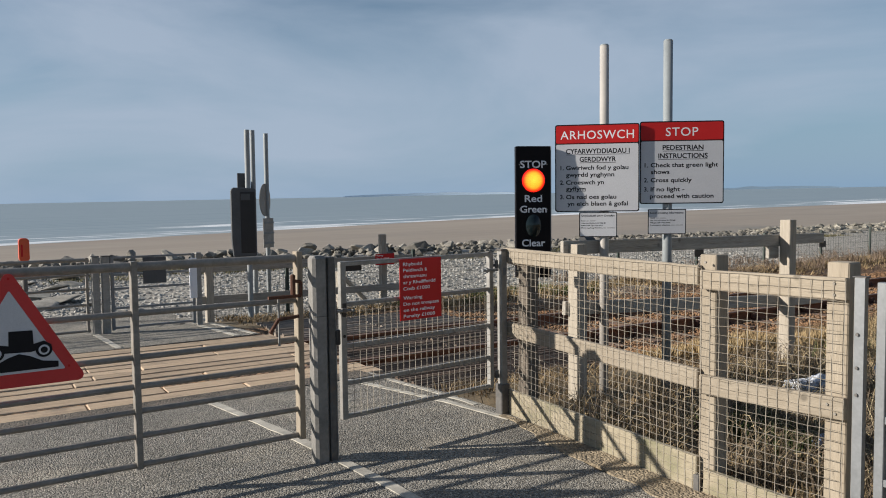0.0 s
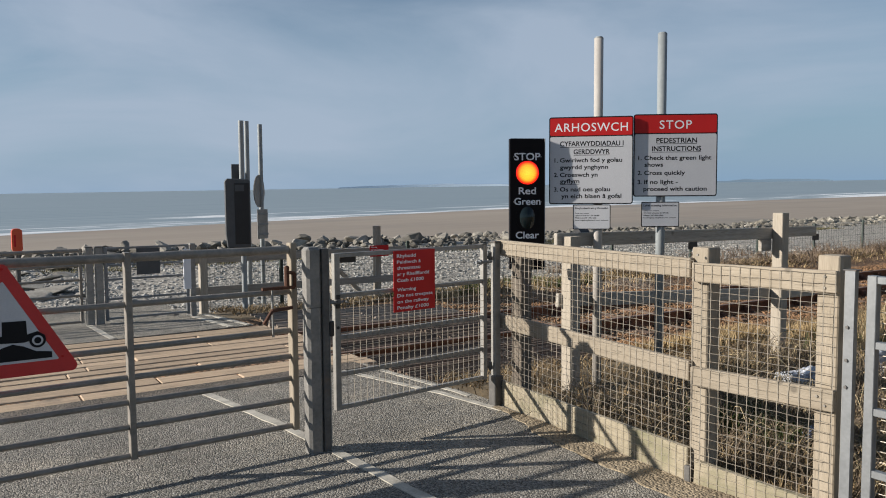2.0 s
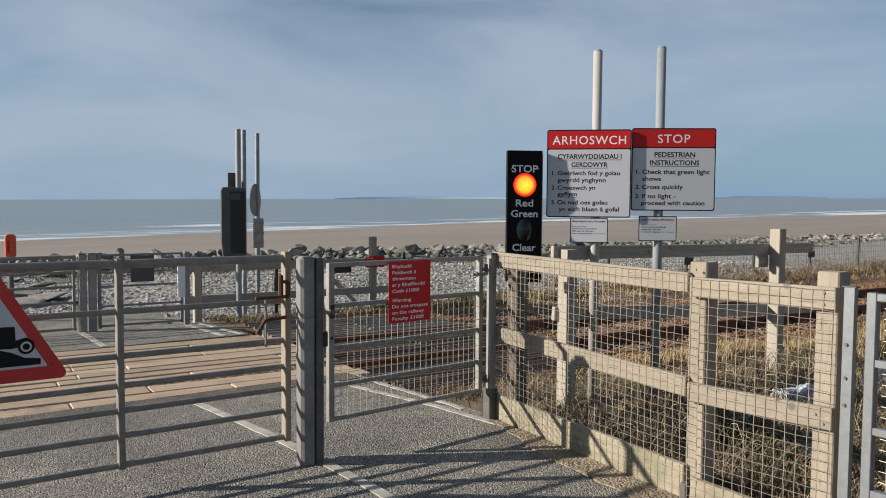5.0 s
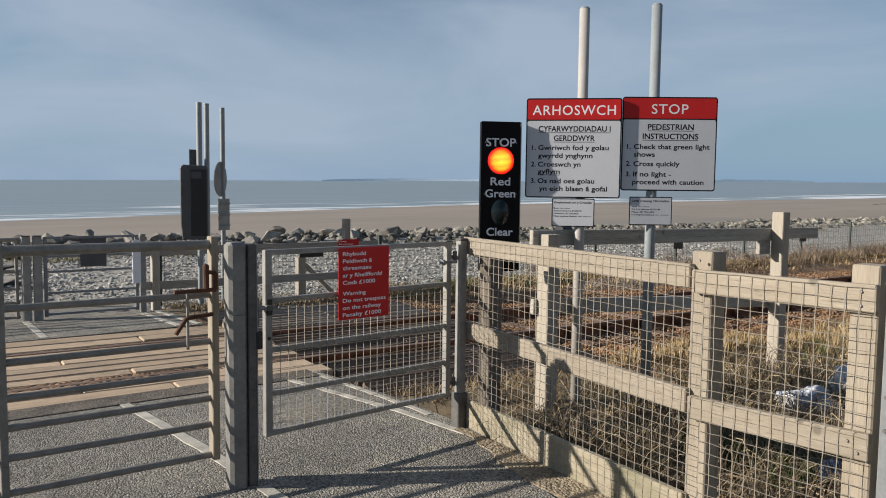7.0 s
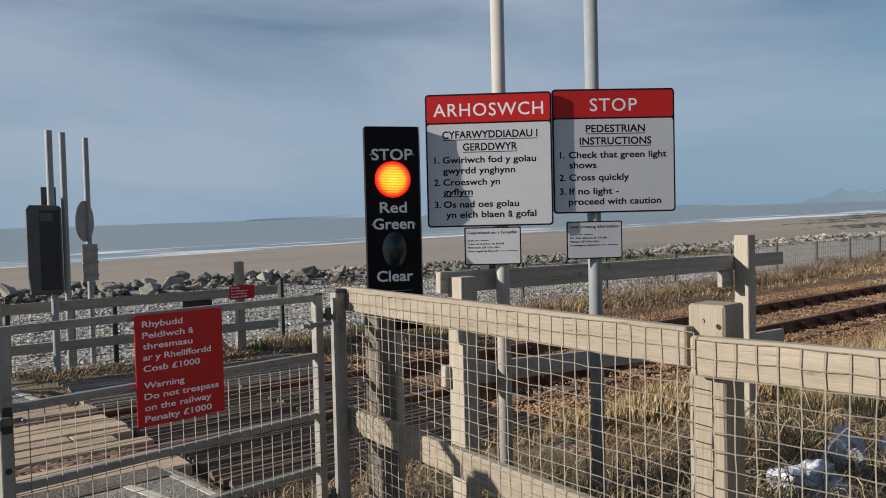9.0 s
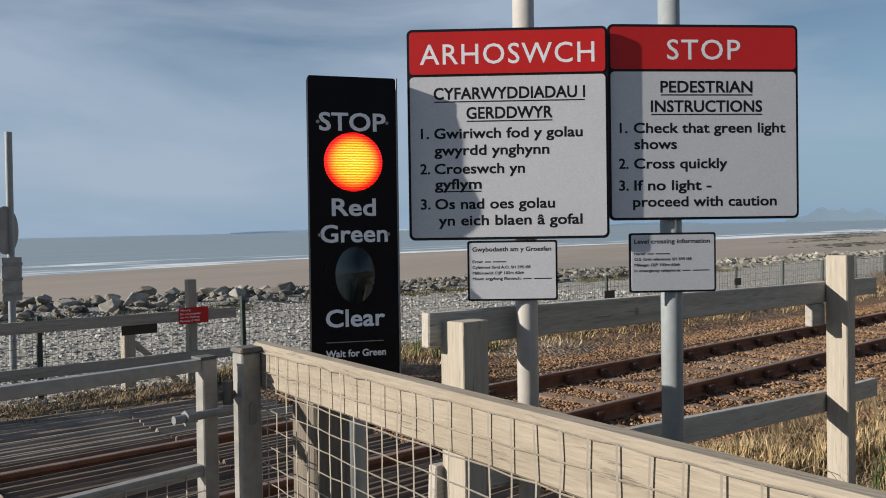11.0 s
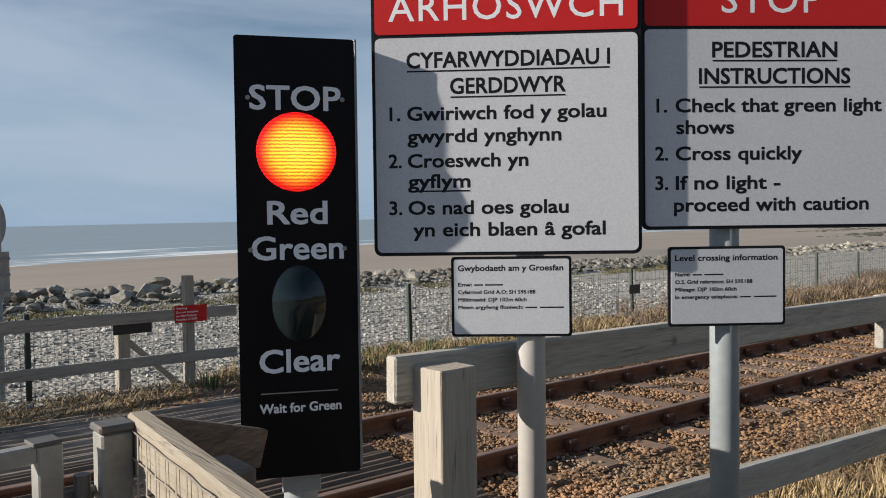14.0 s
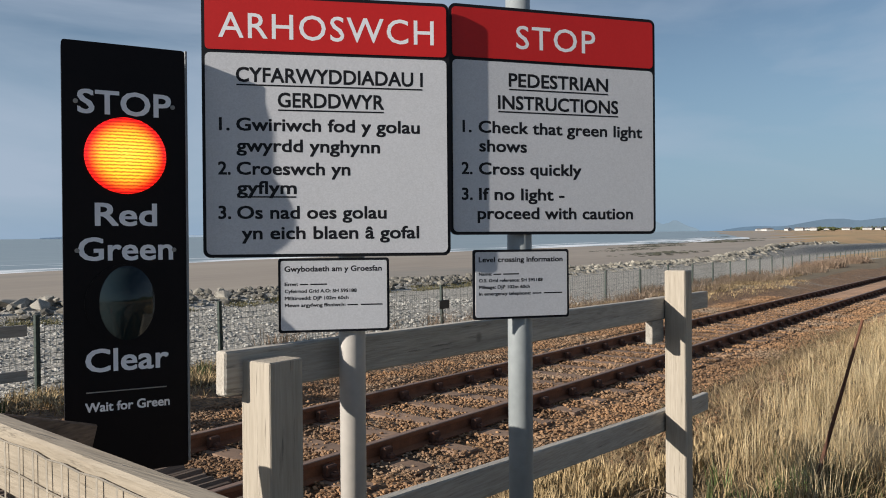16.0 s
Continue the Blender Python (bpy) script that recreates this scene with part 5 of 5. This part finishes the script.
# ---- vegetation ----
def blades(n, place, high, seed, tuft=22, spread_=0.09, width=0.006, lean=0.35):
    """Grass: tufts of thin bent blades."""
    rng = np.random.default_rng(seed)
    vs, fs = [], []
    for _ in range(n):
        x, y, k = place(rng)
        z = ground_z(x, y) - 0.01
        for _ in range(int(tuft * rng.uniform(0.5, 1.3))):
            a = rng.uniform(0, 6.28)
            r = spread_ * rng.random()
            h = rng.uniform(*high) * k
            ln = lean * rng.uniform(0.1, 1.3) * h
            bx, by = x + r * math.cos(a), y + r * math.sin(a)
            a2 = a + rng.normal(0, 0.7)
            dx, dy = math.cos(a2), math.sin(a2)
            wx, wy = -dy * width, dx * width
            b = len(vs)
            vs += [(bx - wx, by - wy, z), (bx + wx, by + wy, z), (bx + dx * ln * 0.35 + wx * 0.7, by + dy * ln * 0.35 + wy * 0.7, z + h * 0.6),
                   (bx + dx * ln * 0.35 - wx * 0.7, by + dy * ln * 0.35 - wy * 0.7, z + h * 0.6), (bx + dx * ln, by + dy * ln, z + h * rng.uniform(0.85, 1.0))]
            fs += [(b, b + 1, b + 2, b + 3), (b + 3, b + 2, b + 4)]
    return vs, fs
def zone(x0, x1, y0, y1, k0=1.0, patch=0.0, px=1.0):
    def f(rng):
        for _ in range(60):
            x, y = rng.uniform(x0, x1), rng.uniform(y0, y1)
            if not patch or noise.noise((x * px, y * px, 5.0)) > patch - 0.5:
                break
        return x, y, k0
    return f
def fringe(x0, x1, y0, y1):
    """Patchy stand that thins out towards the railway and the track fence."""
    def f(rng):
        while True:
            x, y = x0 + (x1 - x0) * rng.random() ** 1.2, rng.uniform(y0, y1)
            edge = min((y1 + 0.5 * noise.noise((x * 0.8, 1, 0)) - y) / 0.9, (x - x0 + 0.4 * noise.noise((y * 0.9, 4, 0))) / 1.2)
            if rng.random() < edge and noise.noise((x * 0.9, y * 0.9, 9.0)) > -0.22:
                return x, y, 0.6 + 0.4 * min(1.0, edge)
    return f
M_STRAW_L = material("pale_grass_stem", (0.52, 0.415, 0.255), (0.38, 0.30, 0.175), 0.8, scale=3, fine=30, bump=0.0, island=0.3, spec=0.25)
M_THATCH = material("dead_thatch", (0.29, 0.21, 0.118), (0.16, 0.115, 0.067), 0.9, scale=3, fine=30, bump=0.0, island=0.5, spec=0.15)
M_OLIVE = material("olive_grass", (0.2, 0.175, 0.085), (0.13, 0.115, 0.055), 0.85, scale=2, fine=20, bump=0.0, island=0.4, spec=0.2)
M_DEADB = material("grey_brown_bramble", (0.33, 0.235, 0.165), (0.21, 0.15, 0.11), 0.85, scale=3, fine=30, bump=0.0, island=0.4, spec=0.2)
G = "verge grass"
def far_cess(rng):
    x = 7.5 + 32 * rng.random() ** 1.5
    return x, line_y(x, rng.uniform(2.5, 4.6)), 1.0
stuff("dry_grass", *blades(800, far_cess, (0.03, 0.14), 33, 14, 0.3, 0.007, 1.4), M_STRAW, "thin straw along the seaward edge of the ballast", G)
stuff("dry_grass", *blades(800, zone(3.95, 8.5, -0.5, 4.4, 1.0, 0.3), (0.06, 0.2), 1, 18, 0.13, 0.0032, 1.5), M_STRAW, "dry straw-coloured grass behind the fence", G)
stuff("dry_grass", *blades(1400, fringe(7.6, 20, -1.5, 5.2), (0.14, 0.46), 2, 36, 0.17, 0.0024, 1.0), M_STRAW, "dry straw-coloured grass beside the railway", G)
stuff("tall_grass", *blades(950, fringe(7.8, 20, -1.5, 5.0), (0.28, 0.72), 22, 26, 0.11, 0.0018, 0.55), M_STRAW_L, "tall pale seeding grass stems beside the railway", G)
stuff("thatch", *blades(2600, zone(3.9, 9.5, -0.5, 5.9, 1.0, 0.12, 1.5), (0.03, 0.12), 23, 10, 0.16, 0.005, 2.2), M_THATCH, "matted brown dead grass", G)
stuff("thatch", *blades(900, zone(4.0, 14, 11.0, 12.7, 1.0, 0.1, 1.2), (0.03, 0.1), 26, 10, 0.2, 0.007, 2.0), M_THATCH, "matted dead grass by the seaward fence", G)
stuff("thatch", *blades(1500, zone(6.8, 20, 4.6, 6.0, 1.0, 0.1, 1.2), (0.03, 0.13), 27, 10, 0.2, 0.006, 1.8), M_THATCH, "matted dead grass on the ballast shoulder", G)
stuff("thatch", *blades(1300, zone(13, 45, 10.6, 12.7, 1.0, 0.1, 0.6), (0.05, 0.16), 28, 12, 0.35, 0.012, 1.8), M_THATCH, "matted dead grass on the far verge", G)
stuff("thatch", *blades(170, zone(3.95, 6.8, 9.7, 11.3, 1.0, 0.45, 1.6), (0.03, 0.08), 29, 7, 0.18, 0.005, 2.2), M_STRAW, "straw litter blown over the timber slats", G)
stuff("thatch", *blades(260, zone(3.95, 6.8, 5.4, 7.2, 1.0, 0.55, 1.6), (0.02, 0.07), 30, 6, 0.16, 0.004, 2.2), M_STRAW, "straw litter on the near slats", G)
stuff("green_grass", *blades(26, zone(8.2, 9.0, 3.8, 4.4, 1.0), (0.08, 0.2), 24, 26, 0.1, 0.005), M_GREEN, "green tussocks in the dry grass", G)
stuff("dry_grass", *blades(900, zone(-4, 42, 22.3, 24.2, 1.0, 0.3, 0.3), (0.04, 0.13), 25, 16, 0.4, 0.012, 1.6), M_OLIVE, "olive grass at the foot of the boulders", G)
stuff("dry_grass", *blades(260, zone(6.4, 9.5, 4.75, 5.7, 1.0, 0.5, 1.6), (0.06, 0.2), 3), M_STRAW, "thin dry grass on the cess", G)
stuff("dry_grass", *blades(480, zone(7.2, 24, 11.0, 12.9, 1.0, 0.35, 0.7), (0.06, 0.22), 4, 20, 0.14, 0.005, 1.0), M_STRAW, "dry grass along the seaward fence", G)
stuff("dry_grass", *blades(700, zone(17, 45, -6, 3.8, 1.0), (0.25, 0.5), 5, 18, 0.3, 0.012), M_STRAW, "far dry grass", G)
stuff("brown_scrub", *blades(520, zone(13, 55, 10.6, 14.5, 1.0, 0.6, 0.35), (0.12, 0.42), 6, 20, 0.4, 0.008, 1.0), M_BRACKEN, "reddish-brown dead scrub by the fence", "scrub")
stuff("brown_scrub", *blades(300, zone(40, 78, 11.2, 13.6, 1.0, 0.72, 0.16), (0.15, 0.8), 31, 26, 0.6, 0.009, 1.1), M_DEADB, "mounds of grey-brown dead bramble by the far fence", "scrub")
stuff("dead_stalks", *blades(420, zone(3.95, 7.2, 0.5, 4.35, 1.0, 0.3, 1.2), (0.1, 0.35), 7, 14, 0.14, 0.004, 1.2), M_BRAMBLE, "tangled dead stalks", "scrub")
stuff("green_grass", *blades(34, zone(4.15, 5.0, 2.5, 3.4, 1.0, 0.45, 1.1), (0.1, 0.24), 8, 26, 0.1, 0.005), M_GREEN, "fresh green grass at the fence foot", G)
stuff("green_grass", *blades(8, zone(5.6, 8.6, 3.2, 4.6, 1.0, 0.7, 1.3), (0.12, 0.26), 9, 22, 0.1, 0.005), M_GREEN, "green tussocks beside the track fence", G)
stuff("green_grass", *blades(60, zone(6.9, 12, 10.9, 12.4, 1.0, 0.55, 0.9), (0.1, 0.24), 10, 20, 0.12, 0.006), M_GREEN, "green tussocks by the seaward fence", G)

def canes(n, place, size, seed, width=0.003, rise=0.45):
    """Arching dead canes and broken stalks, tangled."""
    rng = np.random.default_rng(seed)
    vs, fs = [], []
    for _ in range(n):
        x, y, k = place(rng)
        z = ground_z(x, y) - 0.01
        a, ln = rng.uniform(0, 6.28), rng.uniform(*size) * k
        up, turn = ln * rise * rng.uniform(0.3, 1.3), rng.normal(0, 0.5)
        px, py, b = x, y, len(vs)
        for i in range(7):
            u = i / 6
            aa = a + turn * u
            w_ = width * (1.1 - 0.7 * u)
            hz = z + up * math.sin(math.pi * min(1.0, u * 1.1)) + 0.02 * rng.normal() * u
            vs += [(px - math.sin(aa) * w_, py + math.cos(aa) * w_, hz), (px + math.sin(aa) * w_, py - math.cos(aa) * w_, hz), (px, py, hz + w_ * 1.6)]
            px, py = px + math.cos(aa) * ln / 6, py + math.sin(aa) * ln / 6
        for i in range(6):
            c = b + 3 * i
            fs += [(c, c + 3, c + 5, c + 2), (c + 1, c + 2, c + 5, c + 4)]
    return vs, fs
stuff("dead_canes", *canes(1500, zone(3.95, 7.4, 0.3, 4.4, 1.0, 0.25, 1.1), (0.2, 0.65), 51, 0.0028), M_BRAMBLE, "tangle of arching dead bramble canes", "scrub")
stuff("dead_canes", *canes(1100, zone(3.95, 7.6, 0.3, 4.45, 1.0, 0.3, 0.9), (0.15, 0.5), 52, 0.0024, 0.6), M_STRAW_L, "broken pale stalks among the brambles", "scrub")
stuff("dead_canes", *canes(520, zone(12.5, 24, 10.7, 12.4, 1.0, 0.55, 0.5), (0.3, 0.85), 53, 0.005, 0.5), M_BRACKEN, "reddish arching brambles beyond the line", "scrub")

def bag(x, y, s, mat, label, seed, tall=0.65):
    bm = bmesh.new()
    bmesh.ops.create_icosphere(bm, subdivisions=3, radius=s)
    for v in bm.verts:
        k = noise.noise(v.co * (5 / s * 0.2) + Vector((seed, 0, 0))) + 0.5 * noise.noise(v.co * (14 / s * 0.2) + Vector((0, seed, 0)))
        v.co *= 1 + 0.75 * k
        v.co.z *= tall
    o = link("litter_bag", bm, mat)
    o.location = (x, y, ground_z(x, y) + s * 0.45)
    return tagged(o, label, "litter")
bag(6.1, 3.45, 0.19, M_BAG, "crumpled grubby white plastic bag in the grass", 1)
bag(6.62, 3.5, 0.12, M_BAG, "torn white plastic bag standing in the grass", 4, 1.7)
bag(6.95, 3.3, 0.1, M_BAG, "torn white plastic sheet caught in the grass", 6, 1.9)
bag(4.84, 2.67, 0.12, M_BAGBLUE, "crumpled blue and white wrapper", 8)

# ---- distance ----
# distance haze is painted into these three hill colours
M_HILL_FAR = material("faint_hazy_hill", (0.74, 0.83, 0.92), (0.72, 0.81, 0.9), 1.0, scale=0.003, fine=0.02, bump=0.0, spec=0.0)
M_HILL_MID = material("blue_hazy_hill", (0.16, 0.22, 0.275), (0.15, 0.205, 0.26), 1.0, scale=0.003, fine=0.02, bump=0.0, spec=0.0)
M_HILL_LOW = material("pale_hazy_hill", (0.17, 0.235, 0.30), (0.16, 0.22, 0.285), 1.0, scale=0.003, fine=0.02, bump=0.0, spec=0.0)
M_HILLSIDE = material("dark_hillside", (0.10, 0.11, 0.05), (0.05, 0.06, 0.03), 1.0, scale=0.01, fine=0.08, bump=0.0, spec=0.0)
def hill(az0, az1, dist, high, seed, label, mat=M_HILL):
    vs, fs = [], []
    n = 60
    for i in range(n + 1):
        a = radians(az0 + (az1 - az0) * i / n)
        e = math.sin(math.pi * i / n) ** 0.7
        h = high * e * (0.65 + 0.5 * noise.noise((i * 0.11, seed, 0)) + 0.07 * noise.noise((i * 0.4, seed, 4)))
        vs += [(dist * math.cos(a), dist * math.sin(a), -30), (dist * math.cos(a), dist * math.sin(a), h)]
        vs += [((dist + 300) * math.cos(a), (dist + 300) * math.sin(a), -30)]
    for i in range(n):
        b = 3 * i
        fs += [(b, b + 3, b + 4, b + 1), (b + 1, b + 4, b + 5, b + 2)]
    me = bpy.data.meshes.new("backdrop")
    me.from_pydata(vs, [], fs)
    me.materials.append(mat)
    tagged(new("backdrop", me), label, "hills", kind="structure")
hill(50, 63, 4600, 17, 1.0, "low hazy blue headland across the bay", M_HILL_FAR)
# out-of-view hillside, added to cut skylight on faces turned inland
hill(190, 350, 420, 45, 5.0, "dark wooded hillside added out of view behind the lane to dim the skylight", M_HILLSIDE)
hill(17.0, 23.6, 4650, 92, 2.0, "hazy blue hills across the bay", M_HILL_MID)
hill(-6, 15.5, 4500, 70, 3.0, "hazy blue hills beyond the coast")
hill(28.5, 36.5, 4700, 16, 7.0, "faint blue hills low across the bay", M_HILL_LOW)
hr = random.Random(5)
for k in range(16):
    a = radians(hr.uniform(5.0, 13.4))
    d = hr.uniform(1000, 1350)
    h = thing("house", "distant white building on the low coast", "house", "distant buildings", m=pose(d * math.cos(a), d * math.sin(a), -0.5, 0, 0, hr.uniform(0, 90)))
    ln, wd, ht = hr.uniform(4, 13), 7, hr.uniform(1.6, 2.8)
    part("wall", box(-ln / 2, ln / 2, -wd / 2, wd / 2, 0, ht, 0), M_HOUSE, h)
    bm = bmesh.new()
    c = [bm.verts.new(p) for p in ((-ln / 2 - .5, -wd / 2 - .5, ht), (ln / 2 + .5, -wd / 2 - .5, ht), (ln / 2 + .5, wd / 2 + .5, ht), (-ln / 2 - .5, wd / 2 + .5, ht), (-ln / 2, 0, ht + 1.6), (ln / 2, 0, ht + 1.6))]
    for f in ((0, 1, 5, 4), (2, 3, 4, 5), (1, 2, 5), (3, 0, 4)):
        bm.faces.new([c[i] for i in f])
    part("roof", bm, M_ROOF, h)

# weed-covered reef on the beach, and a line of trees behind the far houses
M_REEF = material("dark_weed", (0.085, 0.08, 0.045), (0.045, 0.043, 0.03), 0.9, scale=0.4, fine=3, bump=0.3, island=0.3)
REEFS = ((165, 62, 9), (178, 63, 7), (250, 96, 12), (290, 104, 10), (205, 84, 8), (330, 118, 16), (420, 138, 24), (520, 160, 26), (640, 190, 30), (380, 104, 22), (470, 125, 26))
def reef_at(rng):
    cx, cy, w = REEFS[rng.integers(len(REEFS))]
    x, y = cx + rng.normal(0, w), cy + rng.normal(0, 1.8 + w * 0.08)
    return x, y, ground_z(x, y) - 0.05, w / 12
vs_, fs_ = lumps(900, reef_at, (0.9, 2.6), 41)
vs_ = [(x, y, ground_z(x, y) + 0.22 * (z - ground_z(x, y))) for x, y, z in vs_]
stuff("tidal_reef", vs_, fs_, M_REEF, "dark weed-covered reef on the beach", "reef")
def trees_at(rng):
    a = radians(rng.uniform(2, 10.4))
    d = rng.uniform(1400, 1500)
    return d * math.cos(a), d * math.sin(a), 1.5, 1.0
stuff("far_trees", *lumps(260, trees_at, (4, 9), 42), M_HILLSIDE, "dark line of far trees on the coast", "trees")

# everything on the site follows its fall; sea, hills and far buildings stay level
LEVEL_THINGS = ("tidal_reef", "far_trees", "water", "backdrop", "house", "ground", "sun", "camera")
for ob in list(scene.objects):
    if ob.parent is None and ob.name.split(".")[0] not in LEVEL_THINGS:
        ob.matrix_world = SITE @ ob.matrix_basis
